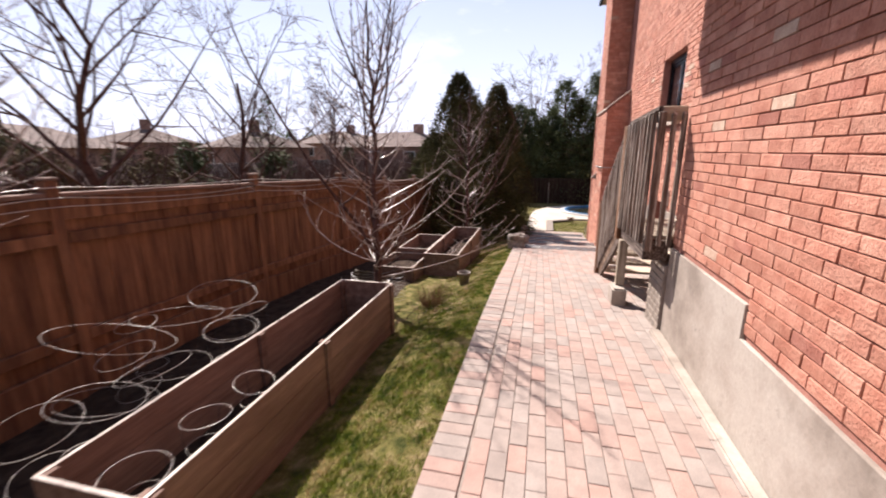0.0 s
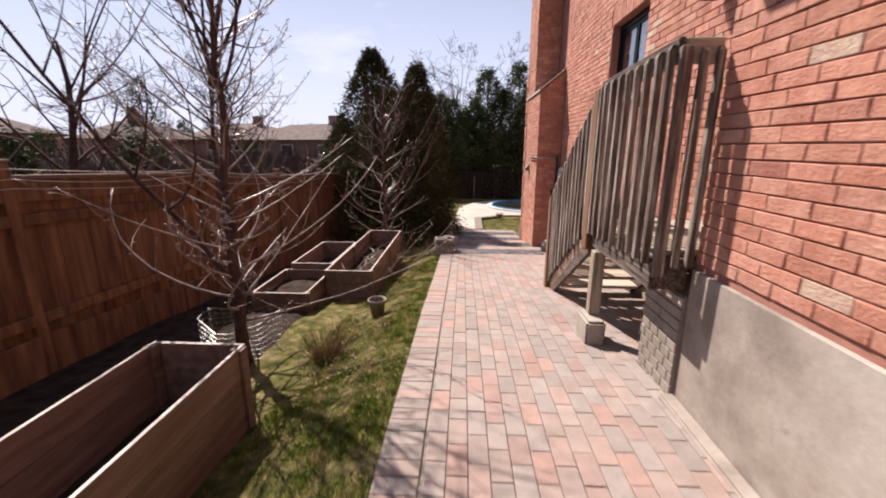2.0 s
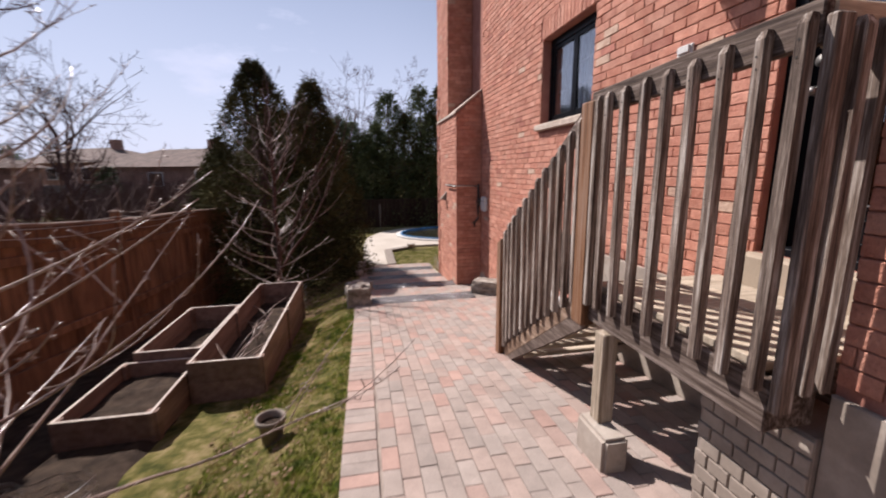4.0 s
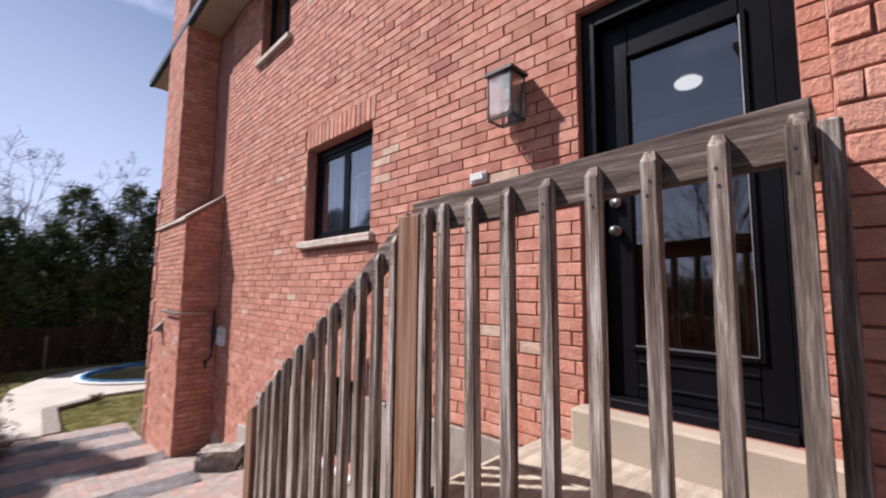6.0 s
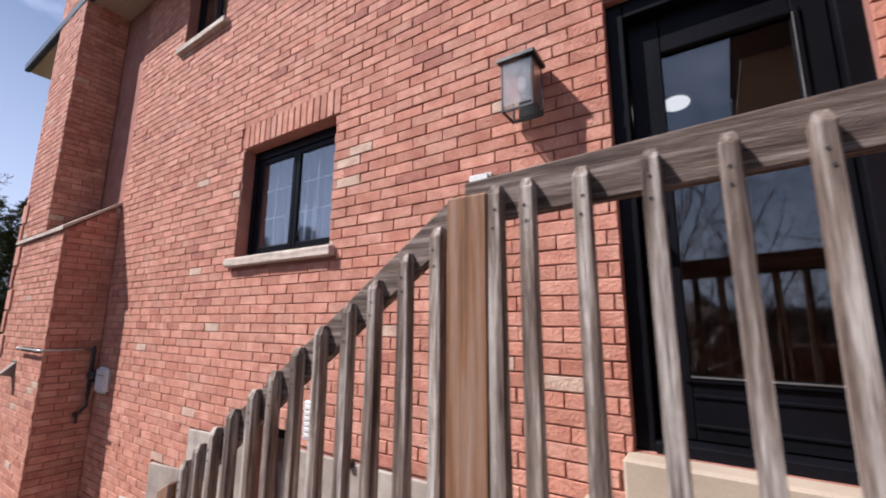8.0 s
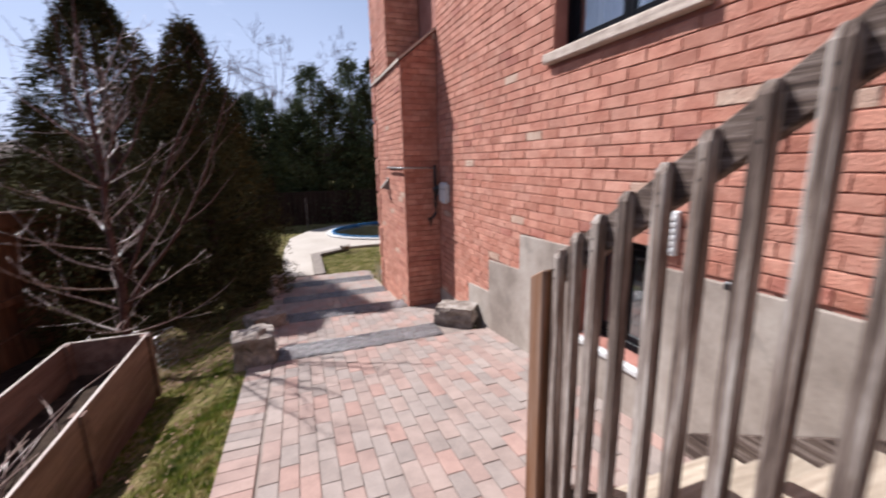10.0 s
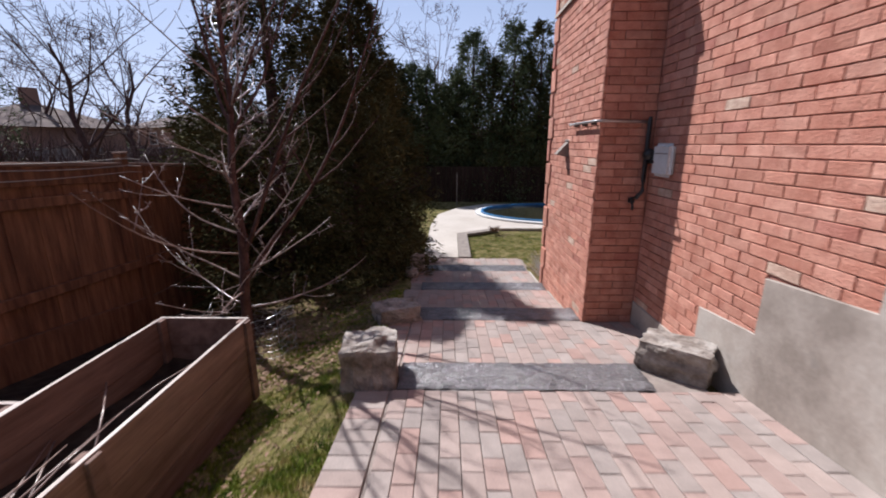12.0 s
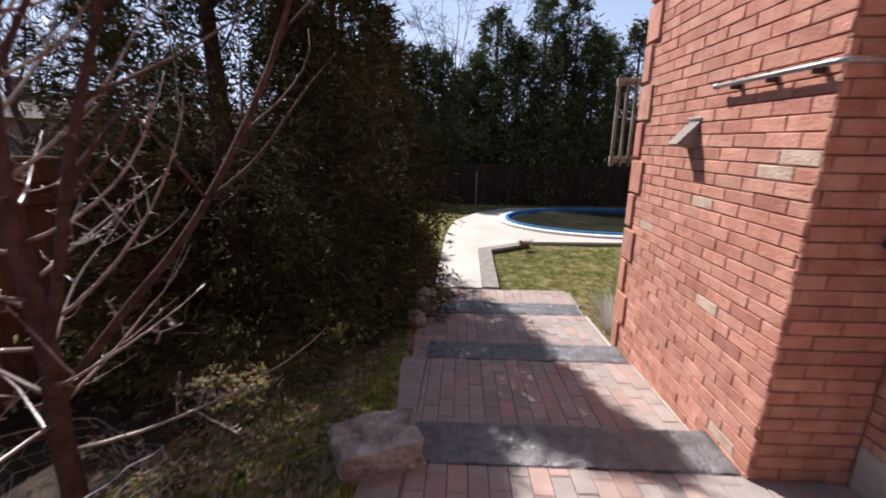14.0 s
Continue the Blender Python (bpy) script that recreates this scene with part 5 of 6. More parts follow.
raw("elbow", vs, fs, M_steel, t, smooth=True)
t = thing("gas_pipe", "thick dark pipe with a round regulator in the shaded corner", "pipe", at=(1.61, CHY - 0.075, 0.56))
vs, fs = tube([(0, 0, 0.745), (0, 0, 0.7), (0, 0, 0.2), (0, -0.01, 0.1), (-0.06, -0.02, 0.03)], [0.013, 0.02, 0.02, 0.018, 0.018], 12)
raw("pipe", vs, fs, M_blackmetal, t, smooth=True)
vs, fs = tube([(0.02, -0.06, 0.42), (0.02, -0.03, 0.42), (0.02, 0.0, 0.42), (0.02, 0.03, 0.42)], [0.035, 0.055, 0.055, 0.03], 16)
raw("regulator", vs, fs, M_blackmetal, t, "dark round regulator", smooth=True)
vs, fs = tube([(0.01, -0.02, 0.36), (0.04, -0.14, 0.36), (0.06, -0.2, 0.37)], [0.014, 0.014, 0.014], 10)
raw("side_pipe", vs, fs, M_blackmetal, t, smooth=True)
t = thing("garden_tap", "small dark garden tap on the shaded chimney side", "tap", at=(1.54, CHY - 0.002, 0.56))
part("tap_body", box((-0.02, -0.07, -0.02), (0.02, 0.0, 0.025), 0.008), M_blackmetal, t)
part("tap_handle", box((-0.035, -0.085, 0.03), (0.035, -0.065, 0.04), 0.003), M_blackmetal, t)
vs, fs = tube([(0, -0.06, -0.01), (0, -0.07, -0.05), (0, -0.07, -0.08)], [0.012] * 3, 8)
raw("spout", vs, fs, M_blackmetal, t, smooth=True)
t = thing("hose_bib", "small dark valve at the foot of the wall", "tap", at=(W2, 6.45, 0.76))
part("valve", box((-0.04, -0.02, -0.02), (-0.001, 0.02, 0.02), 0.006), M_blackmetal, t)

# soldier courses over the windows
for name, h in (("lintel", WIN), ("lintel", UPWIN)):
    n = int((h[1] - h[0] + 0.10) / 0.0775)
    L = thing(name, "row of upright salmon bricks over a window", "lintel", at=(W2, h[0], h[3]), kind="structure")
    for i in range(n):
        y = -0.05 + i * 0.0775
        part("brick", box((-0.003 - 0.002 * (i % 3 == 1), y + 0.005, 0.006), (0.03, y + 0.0725, 0.216), 0.004), M_brick_o, L)

# ---- stone steps across the path ----
for i, (ya, yb, xa, xb) in enumerate(((9.035, 9.368, -0.485, 1.175), (10.605, 10.928, -0.52, 1.2), (12.005, 12.298, -0.52, 1.19), (13.305, 13.638, -0.5, 1.17))):
    st = thing("stone_step", "dark textured granite step slab across the path", "step", "stone steps", at=(0, 0, 0))
    rng = np.random.default_rng(i)
    nx, ny = 90, 18
    vs, fs = [], []
    zt = max(pz(ya), pz(yb)) + 0.012
    for j in range(ny + 1):
        for k in range(nx + 1):
            x = xa + (xb - xa) * k / nx
            y = ya + (yb - ya) * j / ny
            ez = -0.006 if j in (0, ny) or k in (0, nx) else 0
            z = pz(min(max(y, ya), yb)) + 0.014 + ez + 0.010 * noise.noise(Vector((x * 15, y * 24, i))) + 0.003 * noise.noise(Vector((x * 50, y * 50, i)))
            vs.append((x, y, z))
    for j in range(ny):
        for k in range(nx):
            a = j * (nx + 1) + k
            fs.append((a, a + 1, a + nx + 2, a + nx + 1))
    raw("tread", vs, fs, M_slab, st, "rough dark granite", smooth=True)
    part("slab_body", box((xa + 0.001, ya + 0.001, pz(yb) - 0.16), (xb - 0.001, yb - 0.001, pz(yb) - 0.003), 0.004), M_slab, st)
    part("riser_bed", box((xa - 0.15, ya + 0.004, pz(yb) - 0.25), (min(xb + 0.35, 1.21 if i else 1.6), yb - 0.004, pz(yb) - 0.02), 0), M_joint, st)


# ---- boulders, pot, hoops, guards ----
def boulder(at, size, seed, label, rz=0, blocky=0.5, group="boulders beside the steps"):
    rng = np.random.default_rng(seed)
    bm = bmesh.new()
    bmesh.ops.create_cube(bm, size=1.0)
    bmesh.ops.subdivide_edges(bm, edges=bm.edges[:], cuts=11, use_grid_fill=True)
    for v in bm.verts:
        p = v.co.copy()
        q = p.normalized() * 0.56
        v.co = p * blocky + q * (1 - blocky)
        c = v.co.normalized()
        n1 = noise.noise(c * 1.7 + Vector((seed, 0, 0)))
        n2 = noise.noise(v.co * 6 + Vector((0, seed, 0)))
        n3 = abs(noise.noise(v.co * 13 + Vector((0, 0, seed))))
        v.co += c * (0.10 * n1 + 0.05 * n2 - 0.05 * n3)
        v.co = Vector((v.co.x * size[0], v.co.y * size[1], (v.co.z + 0.47) * size[2]))
    b = part("boulder", bm, M_rock, None, label)
    b.matrix_basis = pose(*at, 0, 0, rz)
    return tagged(b, label, "rock", group)


boulder((-0.69, 9.22, gz(-0.74, 9.2) - 0.03), (0.38, 0.36, 0.40), 3, "squarish pale limestone boulder beside the first stone step", 6, 0.8)
boulder((1.44, 9.34, pz(9.2) - 0.02), (0.47, 0.30, 0.23), 12, "long low limestone boulder at the house wall", -38, 0.78)
boulder((-0.68, 10.62, gz(-0.7, 10.62) - 0.03), (0.44, 0.32, 0.27), 17, "pale flat-topped limestone boulder beside the second stone step", 25, 0.85)
boulder((-0.66, 13.3, gz(-0.66, 13.3)), (0.24, 0.24, 0.34), 21, "upright dark boulder at the path edge", 0, 0.5)
boulder((-0.72, 12.9, gz(-0.72, 12.9)), (0.2, 0.2, 0.2), 27, "small dark boulder at the path edge", 0, 0.4)

pot = thing("plant_pot", "small grey plastic plant pot standing on the grass", "plant pot", at=(-1.24, 5.62, gz(-1.24, 5.62) + 0.005))
vs, fs = [], []
prof = [(0.065, 0.0), (0.085, 0.15), (0.098, 0.152), (0.1, 0.185), (0.09, 0.186), (0.082, 0.15), (0.08, 0.13)]
for r, z in prof:
    for k in range(20):
        a = k * math.pi / 10
        vs.append((r * math.cos(a), r * math.sin(a), z))
for i in range(len(prof) - 1):
    for k in range(20):
        fs.append((i * 20 + k, i * 20 + (k + 1) % 20, (i + 1) * 20 + (k + 1) % 20, (i + 1) * 20 + k))
fs.append(tuple(range(20))[::-1])
raw("body", vs, fs, M_clay, pot, smooth=True)
raw("soil", [(0.08 * math.cos(k * math.pi / 10), 0.08 * math.sin(k * math.pi / 10), 0.135) for k in range(20)], [tuple(range(20))], M_soil, pot, "dark dry soil")


def torus_points(r, z, tilt=0.0, n=26, wob=0.0, seed=0):
    rng = random.Random(seed)
    pts = []
    for k in range(n + 1):
        a = 2 * math.pi * k / n
        pts.append((r * math.cos(a), r * math.sin(a), z + tilt * r * math.sin(a + seed)))
    return pts


def cage(at, rings, rz, seed):
    c = thing("plant_hoop", "pale wire plant support with round hoops on thin legs", "plant support", "wire plant hoops", at=at)
    c.rotation_euler = (radians(random.Random(seed).uniform(-9, 9)), radians(random.Random(seed + 1).uniform(-9, 9)), rz)
    for i, (r, z) in enumerate(rings):
        vs, fs = tube(torus_points(r, z, 0.12, seed=seed + i), [0.0017] * 27, 5)
        raw("hoop", vs, fs, M_wire, c, smooth=True)
    for k in range(3):
        a = k * 2.094 + 0.4
        vs, fs = tube([(rings[0][0] * 0.9 * math.cos(a), rings[0][0] * 0.9 * math.sin(a), -0.02), (rings[-1][0] * math.cos(a), rings[-1][0] * math.sin(a), rings[-1][1])], [0.002] * 2, 4)
        raw("leg", vs, fs, M_blackmetal, c)
    return c


rngc = random.Random(41)
for i, (x, y, r, z) in enumerate([(-2.06, 2.09, 0.13, 0.28), (-2.03, 1.6, 0.135, 0.31), (-2.06, 1.2, 0.15, 0.33), (-3.06, 3.03, 0.28, 0.68), (-2.96, 2.23, 0.31, 0.72), (-3.05, 2.1, 0.18, 0.55),
                                 (-2.97, 1.7, 0.35, 0.78), (-3.13, 2.3, 0.14, 0.66), (-2.6, 1.43, 0.23, 0.56), (-2.72, 1.25, 0.2, 0.56), (-2.6, 2.5, 0.2, 0.56), (-2.58, 2.85, 0.16, 0.6), (-2.66, 1.95, 0.23, 0.5)]):
    base = -0.16 if x > -2.2 else gz(x, y)
    if x > -2.2:
        z = z - 0.0
    cage((x, y, base), [(r * 0.8, z * 0.45), (r, z)], rngc.uniform(0, 6), 50 + i)


def mesh_guard(at, r, h, seed):
    g = thing("tree_guard", "loose roll of fine wire mesh round a tree trunk", "wire mesh", "wire tree guards", at=at)
    rng = random.Random(seed)
    V, F = [], []
    n = 26

    def P(k, z):
        a = 2 * math.pi * k / n
        rr = r * (1 + 0.16 * math.sin(3 * a + seed) + 0.1 * math.sin(7 * a))
        return (rr * math.cos(a), rr * math.sin(a) * 0.8, z * h * (1 + 0.18 * math.sin(2 * a + seed)))

    for j in range(8):
        tube([P(k, j / 7) for k in range(n + 1)], [0.0016 if j < 7 else 0.003] * (n + 1), 3, V, F)
    for k in range(n):
        tube([P(k + 0.5 * (j % 2), j / 7) for j in range(8)], [0.0016] * 8, 3, V, F)
    raw("mesh", V, F, M_steel, g)
    return g


mesh_guard((T1[0] - 0.15, T1[1] + 0.25, gz(*T1)), 0.33, 0.34, 1)
mesh_guard((T2[0], T2[1], gz(*T2)), 0.38, 0.42, 2)

# dry stalks lying in the far bed
for i in range(14):
    rs = random.Random(300 + i)
    y = rs.uniform(6.9, 8.9)
    a = rs.uniform(-0.5, 0.5)
    vs, fs = tube([(-0.0, -0.35, 0), (0.02, 0, 0.05), (0.0, 0.35, 0.02)], [0.006, 0.005, 0.003], 5)
    st = raw("dry_stalk", vs, fs, M_twig, None, smooth=True)
    st.matrix_basis = pose(rs.uniform(-1.98, -1.78), y, -0.385 + 0.02 * (i % 4), rs.uniform(-8, 25), 0, rs.uniform(-35, 35))
    tagged(st, "dry pale stalk lying in the raised bed", "stalk", "dry stalks in the raised bed")


def tuft(name, at, n, h, spread, mat, label, category, seed, width=0.004):
    rng = np.random.default_rng(seed)
    V, F = [], []
    for _ in range(n):
        a = rng.random() * 6.283
        r = spread * rng.random() ** 0.5 * 0.5
        p = np.array([math.cos(a) * r, math.sin(a) * r, 0.0])
        q = p + np.array([math.cos(a) * spread * rng.random(), math.sin(a) * spread * rng.random(), h * (0.4 + 0.8 * rng.random())])
        m = (p + q) / 2 + rng.normal(0, 0.02, 3)
        tube([tuple(p), tuple(m), tuple(q)], [width, width * 0.8, width * 0.4], 3, V, F)
    ob = raw(name, V, F, mat, None, label)
    ob.location = at
    return tagged(ob, label, category)


tuft("dry_clump", (-1.5, 4.75, gz(-1.5, 4.75)), 260, 0.3, 0.22, M_leaf, "clump of dry brown stems beside the raised bed", "dry plant", 5, 0.0016)
tuft("dry_shrub", (1.5, 12.95, gz(1.5, 12.95)), 240, 0.38, 0.34, M_white, "low pale dry shrub in the bed at the corner", "shrub", 6, 0.003)
tuft("dry_clump", (1.0, 16.6, -1.0), 60, 0.12, 0.14, M_leaf, "small heap of dry leaves by the lawn", "dry plant", 7, 0.008)
b = box((0.16, 21.3, -1.05), (0.19, 21.33, 0.1), 0.004)
tagged(part("garden_stake", b, M_clay), "thin grey stake standing behind the pool", "stake")

# rear deck railing behind the house corner
r = thing("rear_railing", "grey wooden deck railing behind the house corner", "railing", at=(2.22, 15.0, 0.63))
part("rail", box((-0.35, -0.02, 1.1), (1.2, 0.02, 1.2), 0.004), M_wood_x, r)
part("rail", box((-0.35, -0.02, 0.05), (1.2, 0.02, 0.14), 0.004), M_wood_x, r)
part("post", box((0.9, 0.021, -1.35), (1.0, 0.12, 1.2), 0.005), M_wood, r)
for i in range(12):
    part("baluster", box((-0.35 + i * 0.12, -0.06, 0.0), (-0.31 + i * 0.12, -0.021, 1.15), 0.003), M_wood, r)

# narrow edging strip where the path meets the chimney
for ya, yb in ((10.62, 11.98), (12.02, 13.28)):
    slanted(ya, pz(ya + 0.32) + 0.02, yb, pz(yb - 0.02) + 0.012, 1.196, 1.218, 0.12, "edging", M_pooldeck, None)["label"] = "thin pale concrete edging along the wall"


# ---- grass, leaves ----
def blades(name, count, area, seed, label, hmax=0.05, w=0.0035, mat=M_grass, patch=0.0):
    rng = np.random.default_rng(seed)
    V, F = [], []
    made = 0
    while made < count:
        x, y = area(rng)
        d = noise.noise(Vector((x * 2.6, y * 2.6, 7))) + 0.5 * noise.noise(Vector((x * 5, y * 5, 2)))
        made += 1
        if d < patch - 0.5 * rng.random():
            continue
        z = gz(x, y) - 0.004
        h = hmax * (0.35 + 0.75 * rng.random()) * (0.75 + 0.7 * max(d, -0.3))
        a = rng.random() * 6.283
        lx, ly = math.cos(a) * h * 0.7, math.sin(a) * h * 0.7
        b = len(V)
        V += [(x - ly / h * w, y + lx / h * w, z), (x + ly / h * w, y - lx / h * w, z), (x + lx, y + ly, z + h)]
        F.append((b, b + 1, b + 2))
    raw(name, V, F, mat, None, label, "stuff")


def near_lawn(r):
    y = -0.5 + 12.5 * r.random()
    return pathx(y) - 0.93 * r.random() + 0.01, y


blades("grass", 170000, near_lawn, 1, "patchy green and straw coloured spring grass", hmax=0.038, w=0.0045, patch=-0.12)
vs, fs = [], []
for j in range(72):
    for i in range(14):
        x, y = -3.74 + i * 0.125, -1.0 + j * 0.18
        vs.append((x, y, gz(x, y) + 0.03 - (0.05 if i == 13 else 0) + 0.02 * noise.noise(Vector((x * 4, y * 4, 9)))))
for j in range(71):
    for i in range(13):
        a = j * 14 + i
        fs.append((a, a + 1, a + 15, a + 14))
raw("soil_border", vs, fs, M_soil, None, "dark bare soil border along the fence", "structure", smooth=True)
blades("grass", 26000, lambda r: (0.32 + 2.9 * r.random(), 14.3 + 2.45 * r.random()), 3, "short green lawn before the pool", hmax=0.035, w=0.006, patch=-0.3)
blades("grass", 6000, lambda r: (-1.4 + 0.8 * r.random(), 17.5 + 4 * r.random()), 4, "grass beside the pool path", hmax=0.035, w=0.007, patch=-0.3)


def litter(name, count, area, seed, label, size=0.02):
    rng = np.random.default_rng(seed)
    V, F = [], []
    for _ in range(count):
        x, y = area(rng)
        z = gz(x, y) + 0.006 + 0.02 * rng.random()
        s = size * (0.5 + rng.random())
        a = rng.normal(0, 1, 3)
        a /= np.linalg.norm(a)
        c = np.cross(a, [0.1, 0.2, 1.0])
        c /= np.linalg.norm(c)
        a[2] *= 0.35
        b = len(V)
        p = np.array([x, y, z])
        V += [tuple(p - a * s), tuple(p + c * s * 0.5), tuple(p + a * s), tuple(p - c * s * 0.45 + np.array([0, 0, 0.004]))]
        F.append((b, b + 1, b + 2, b + 3))
    raw(name, V, F, M_leaf, None, label, "stuff")


litter("dead_leaves", 6500, lambda r: (-2.9 + 2.0 * r.random(), 9.4 + 3.2 * r.random()), 1, "dry brown leaves and wood chips under the tree")
litter("dead_leaves", 1500, lambda r: (-1.75 + 0.75 * r.random(), 4.1 + 5.0 * r.random()), 2, "scattered dry leaves on the grass", 0.016)
litter("dead_leaves", 500, lambda r: (1.26 + 0.4 * r.random(), 12.4 + 1.6 * r.random()), 3, "dry leaves in the corner bed", 0.02)


# ---- bricks and pavers, last ----
CH, BL, JT = 0.0725, 0.228, 0.0068


def brick_mesh(L, H, depth=0.02, seed=0, ch=0.0035):
    """One brick face: outward is -x, length along y, height along z, from the corner at the origin."""
    rng = random.Random(seed)
    j = lambda: rng.uniform(-0.0018, 0.0018)
    V = []
    for x, e in ((depth, 0), (ch * 0.8, 0), (0, ch)):
        for y, z in ((e, e), (L - e, e), (L - e, H - e), (e, H - e)):
            V.append((x + (j() if e else 0), y + j(), z + j()))
    F = []
    for r in (0, 4):
        for k in range(4):
            F.append((r + k, r + 4 + k, r + 4 + (k + 1) % 4, r + (k + 1) % 4))
    F.append((8, 11, 10, 9))
    return V, F


_brick_cache = {}


def brick_data(L, v):
    key = (round(L, 3), v)
    if key not in _brick_cache:
        V, F = brick_mesh(key[0], CH - JT, seed=v * 7 + int(L * 1000))
        me = bpy.data.meshes.new("brick")
        me.from_pydata(V, [], F)
        me.materials.append(M_brick_o)
        _brick_cache[key] = me
    return _brick_cache[key]


def lay_bricks(parent, frame_of, length, z0, z1, keep, singles, seed, zref=3.17):
    """Running bond. frame_of: a matrix whose -x looks out of the wall and y runs along it; keep(a, b, z): the stretches of a..b left solid; singles(y, z): laid one by one."""
    rng = random.Random(seed)
    V, F, one = [], [], 0
    k0, k1 = math.floor((z0 - zref) / CH), math.ceil((z1 - zref) / CH)
    for k in range(k0, k1):
        z = zref + k * CH
        if z < z0 - 0.03 or z + CH > z1 + 0.03:
            continue
        y = -BL * (0.5 if k % 2 else 1.0) + rng.uniform(-0.012, 0.012)
        while y < length:
            step = BL + rng.uniform(-0.008, 0.008)
            for a, b in keep(max(0, y), min(length, y + step), z + CH / 2):
                L = b - a - JT
                if L < 0.02:
                    continue
                if abs(L - (BL - JT)) < 0.014:
                    L = round(L / 0.004) * 0.004
                off = rng.uniform(-0.0028, 0.0016)
                m = frame_of @ Matrix.Translation((off, a + JT / 2, z + JT / 2))
                if one < 300 and singles(a, z):
                    o = new("brick", brick_data(L, rng.randrange(5)))
                    o.parent = parent
                    o.matrix_basis = m
                    one += 1
                else:
                    bv, bf = brick_mesh(L, CH - JT, seed=rng.randrange(10 ** 6))
                    base = len(V)
                    V.extend([tuple(m @ Vector(p)) for p in bv])
                    F.extend([tuple(base + i for i in f) for f in bf])
            y += step
    raw("brickwork", V, F, M_brick_i, parent, kind="stuff")


def minus(a, b, holes):
    """The parts of a..b outside the holes (pairs)."""
    out = [(a, b)]
    for h0, h1 in holes:
        nxt = []
        for p, q in out:
            if h1 <= p or h0 >= q:
                nxt.append((p, q))
            else:
                if h0 - p > 0.02:
                    nxt.append((p, h0))
                if q - h1 > 0.02:
                    nxt.append((h1, q))
        out = nxt
    return [(p, q) for p, q in out if q - p > 0.02]


def keep_main(a, b, z):
    y0 = CORNER
    holes = [(h[0] - y0, h[1] - y0) for h in (DOOR, WIN, UPWIN, BASEWIN) if h[2] - 0.01 < z < h[3]]
    holes += [(h[0] - 0.05 - y0, h[1] + 0.05 - y0) for h in (WIN, UPWIN) if h[3] - 0.005 < z < h[3] + 0.225]
    holes += [(h[0] - 0.07 - y0, h[1] + 0.07 - y0) for h in (WIN, UPWIN) if h[2] - 0.08 < z < h[2]]
    for f0, f1, top in ((CORNER - 0.1, B0, 0.75), (B0, 8.37, 0.69), (8.37, 9.0, 0.31), (9.0, 9.54, -0.08), (9.54, 10.7, -0.44)):
        if z < top + 0.012:
            holes.append((f0 - y0, f1 - y0))
    if z < DOOR[2]:
        holes.append((-0.1, DOOR[1] + 0.035 - y0))
    return minus(a, b, holes)


lay_bricks(w_main, pose(W2, CORNER, 0), CHY - CORNER, -0.5, ROOF_Z - 0.06, keep_main, lambda y, z: y + CORNER < 6.5 and 0.9 < z < 3.0, 1)


def keep_near(a, b, z):
    out = []
    if z < 0.81 + 0.012:
        out.append((6.45, 20))
    if z < 0.60 + 0.012:
        out.append((-1, 6.46))
    return minus(a, b, out)


lay_bricks(w_near, pose(W1, -4, 0), CORNER + 4, 0.6, 3.04, keep_near, lambda y, z: 5.2 < y and 0.6 < z < 2.3, 2)
lay_bricks(w_return, pose(W1 + 0.002, CORNER, 0, 0, 0, -90), W2 - W1 - 0.004, 0.82, 3.04, lambda a, b, z: [(a, b)] if b - a > 0.03 else [], lambda y, z: True, 3)


def keep_side(a, b, z):
    return [(a, b)] if b - a > 0.03 else []


lay_bricks(w_chim, pose(CHX, CHY + 0.003, 0), CHY2 - CHY - 0.003, -1.1, SH - 0.02, keep_side, lambda y, z: -0.7 < z < 1.2, 4, zref=3.17 + 0.02)
lay_bricks(w_chim, pose(CHX, STACK + 0.003, 0), CHY2 - STACK - 0.003, SH + 0.04, 7.1, keep_side, lambda y, z: False, 5)


def keep_front(a, b, z):
    """The near face of the lower stack, cut off along its sloped shoulder (a runs from the wall outwards)."""
    run = W2 - CHX
    top = z + CH / 2 + 0.006
    if top > SH:
        run *= max(0.0, 1 - (top - SH) / (3.0 - SH))
    return [(a, min(b, run))] if min(b, run) - a > 0.03 else []


def keep_stack(a, b, z):
    run = W2 - CHX
    low = 0.0 if z > 3.06 else run * (3.06 - z) / 0.42
    a = max(a, low)
    return [(a, min(b, run))] if min(b, run) - a > 0.03 else []


lay_bricks(w_chim, pose(W2, CHY, 0, 0, 0, 90), W2 - CHX, -1.1, 3.0, keep_front, lambda y, z: -0.7 < z < 1.2, 6)
lay_bricks(w_chim, pose(W2, STACK, 0, 0, 0, 90), W2 - CHX, SH + 0.03, 7.1, keep_stack, lambda y, z: False, 8)

# quoins at the far corner of the stack
for i in range(14):
    z = -0.9 + i * 0.29
    part("brick", box((CHX - 0.02, CHY2 - (0.2 if i % 2 else 0.11), z + 0.01), (CHX + 0.02, CHY2 + 0.01, z + (0.28 if i % 2 == 0 else 0.27)), 0.006), M_brick_o, w_chim)

# pavers
PW, PL, PJ = 0.1045, 0.209, 0.0032
pave_parent = [o for o in bpy.data.objects if o.name.startswith("path_bed")]


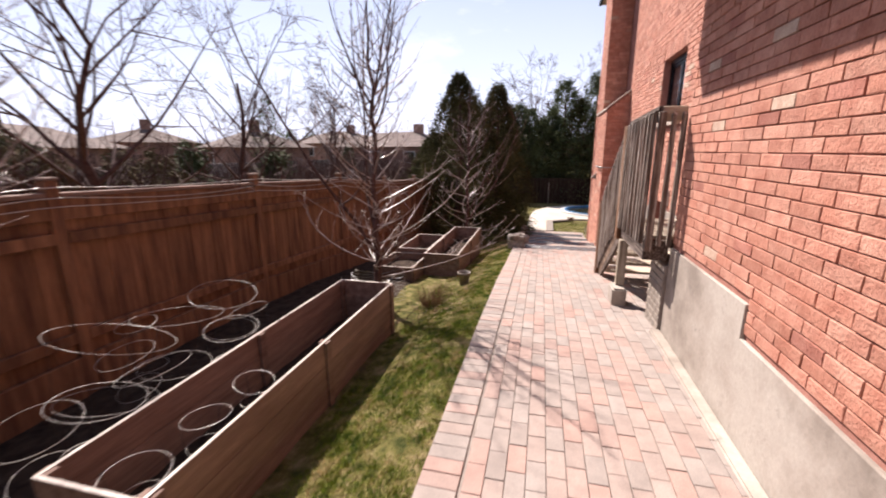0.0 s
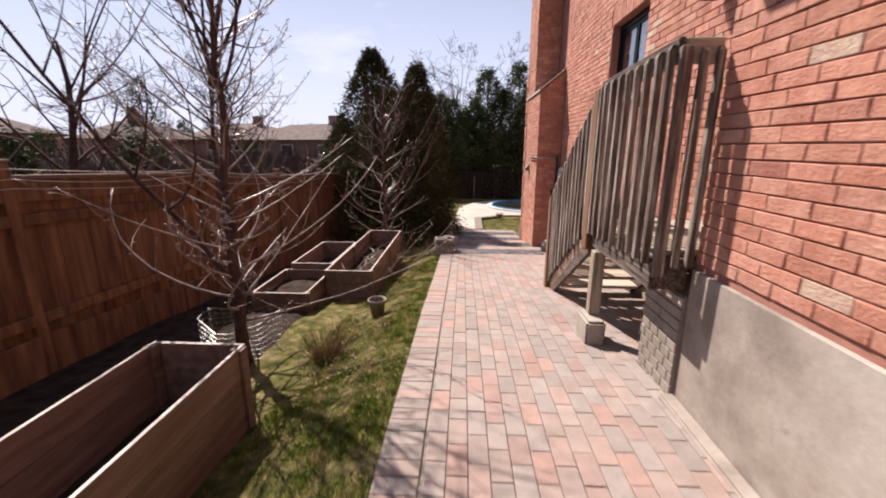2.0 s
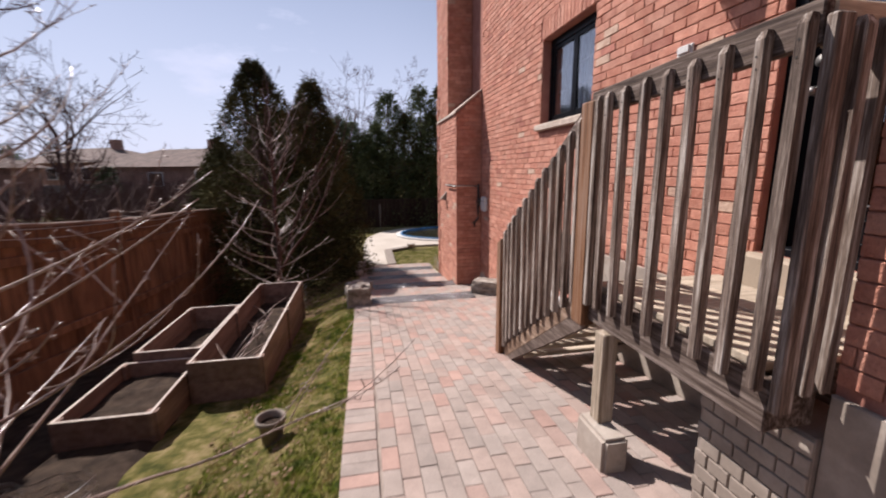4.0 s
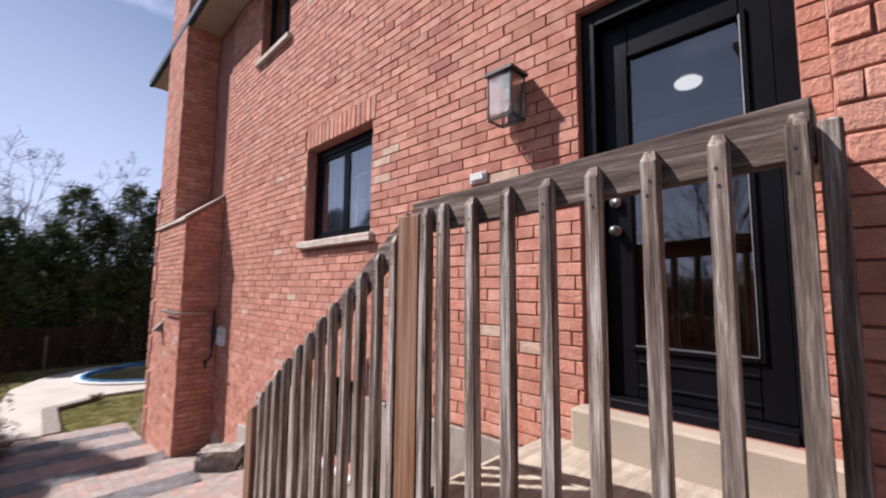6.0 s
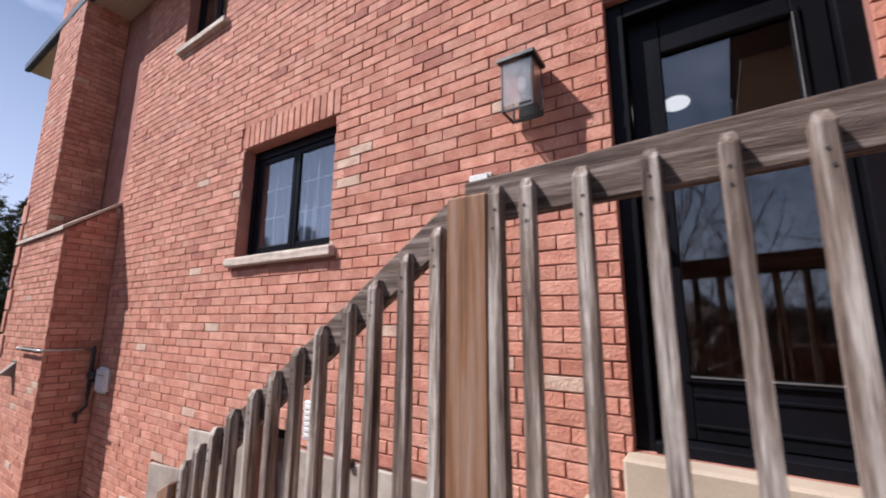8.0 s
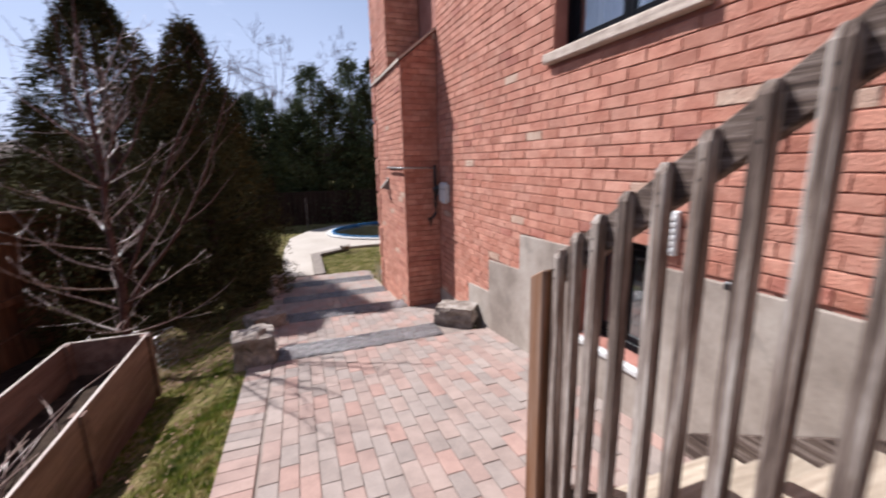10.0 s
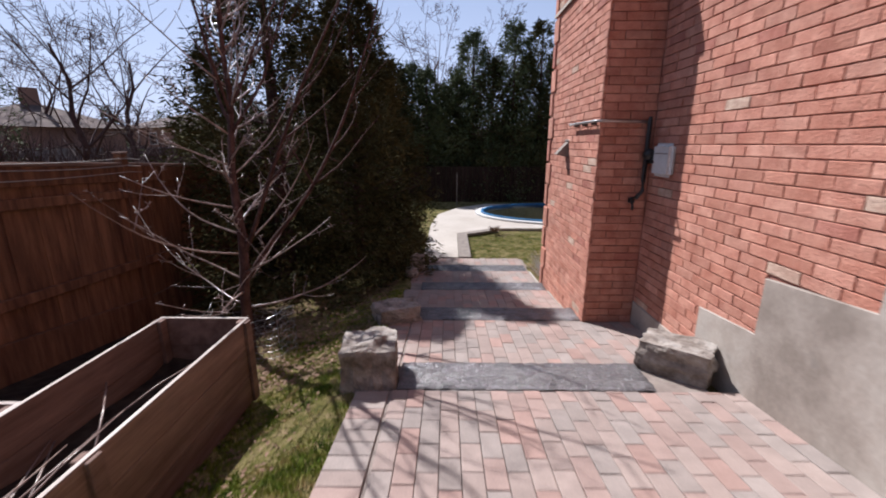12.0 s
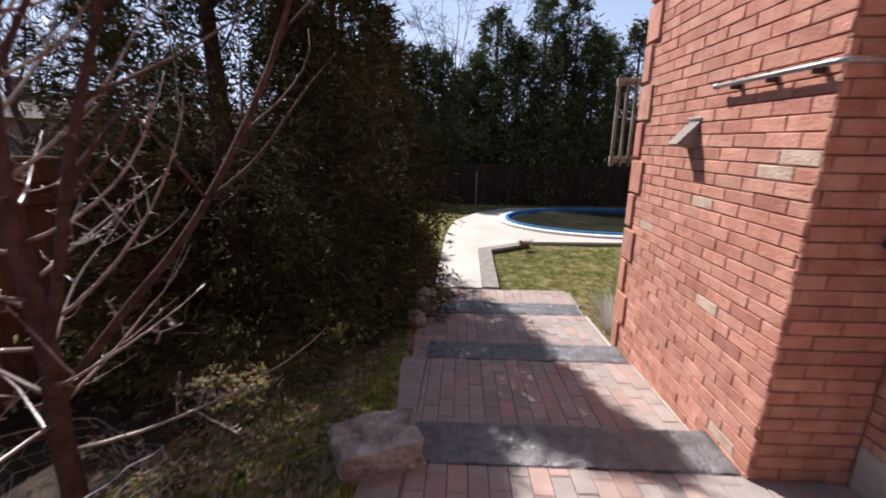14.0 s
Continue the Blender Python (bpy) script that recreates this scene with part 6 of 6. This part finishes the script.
def paver_mesh(a, b, flat_z=None, ch=0.003):
    """A paver between two plan corners, following the fall of the path."""
    V = []
    for e, dz in ((0, -0.03), (0, -ch), (ch, 0)):
        for x, y in ((a[0] + e, a[1] + e), (b[0] - e, a[1] + e), (b[0] - e, b[1] - e), (a[0] + e, b[1] - e)):
            V.append((x, y, dz))
    F = []
    for r in (0, 4):
        for k in range(4):
            F.append((r + k, r + (k + 1) % 4, r + 4 + (k + 1) % 4, r + 4 + k))
    F.append((8, 9, 10, 11))
    return V, F


_pave_cache = {}


def lay_pavers():
    V, F = [], []
    rng = random.Random(77)
    singles = 0

    def put(x0, x1, y0, y1, fa, fb):
        nonlocal singles
        y0c, y1c = max(y0, fa), min(y1, fb)
        if y1c - y0c < 0.02 or x1 - x0 < 0.02:
            return
        a, b = (x0 + PJ / 2, y0c + PJ / 2), (x1 - PJ / 2, y1c - PJ / 2)
        cy = (a[1] + b[1]) / 2
        z0, z1 = pz(max(a[1], fa + 0.001)), pz(min(b[1], fb - 0.001))
        up = 0.004 + rng.uniform(-0.002, 0.0025)
        tilt = rng.uniform(-0.012, 0.012)
        w, l = b[0] - a[0], b[1] - a[1]
        near = (2.6 < cy < 3.9 and -0.7 < a[0] < 0.6) or 8.3 < cy < 9.03 or (9.38 < cy < 9.95)
        if near and singles < 300 and abs(l - (PL - PJ)) < 0.003:
            key = (round(w, 3), round(l, 3))
            if key not in _pave_cache:
                pv, pf = paver_mesh((-key[0] / 2, -key[1] / 2), (key[0] / 2, key[1] / 2))
                me = bpy.data.meshes.new("paver")
                me.from_pydata(pv, [], pf)
                me.materials.append(M_pave_o)
                _pave_cache[key] = me
            o = new("paver", _pave_cache[key])
            o.parent = pave_parent[0]
            o.matrix_basis = pose((a[0] + b[0]) / 2, cy, (z0 + z1) / 2 + up, math.degrees(math.atan2(z1 - z0, l)), math.degrees(tilt), 0)
            singles += 1
            return
        pv, pf = paver_mesh(a, b)
        base = len(V)
        for x, y, z in pv:
            t = (y - a[1]) / max(1e-6, l)
            V.append((x, y, z0 + (z1 - z0) * t + z + up + tilt * (x - a[0] - w / 2)))
        F.extend([tuple(base + i for i in f) for f in pf])

    for fa, fb in FLIGHTS:
        right = W1 if fb < CORNER else (W2 if fb < 10.7 else 1.19)
        # border of headers along the lawn
        y = fa
        while y < fb:
            e = pathx(y + PW / 2)
            put(e, e + PL + 0.002, y, y + PW, fa, fb)
            y += PW
        k = 0
        x = right - 0.012
        while x > -1.2:
            y = fa - PL * (0.5 if k % 2 else 0.0) + rng.uniform(-0.02, 0.02)
            while y < fb:
                lim = pathx(y + PL / 2) + PL + 0.004
                if x > lim + 0.02 and not (fa < 0 and y + PL / 2 < CORNER and x > W1 - 0.014):
                    put(max(x - PW, lim), min(x, W1 - 0.014) if (fa < 0 and y + PL / 2 < CORNER) else x, y, y + PL, fa, fb)
                y += PL
            x -= PW
            k += 1
    raw("paving", V, F, M_pave_i, pave_parent[0], kind="stuff")


lay_pavers()
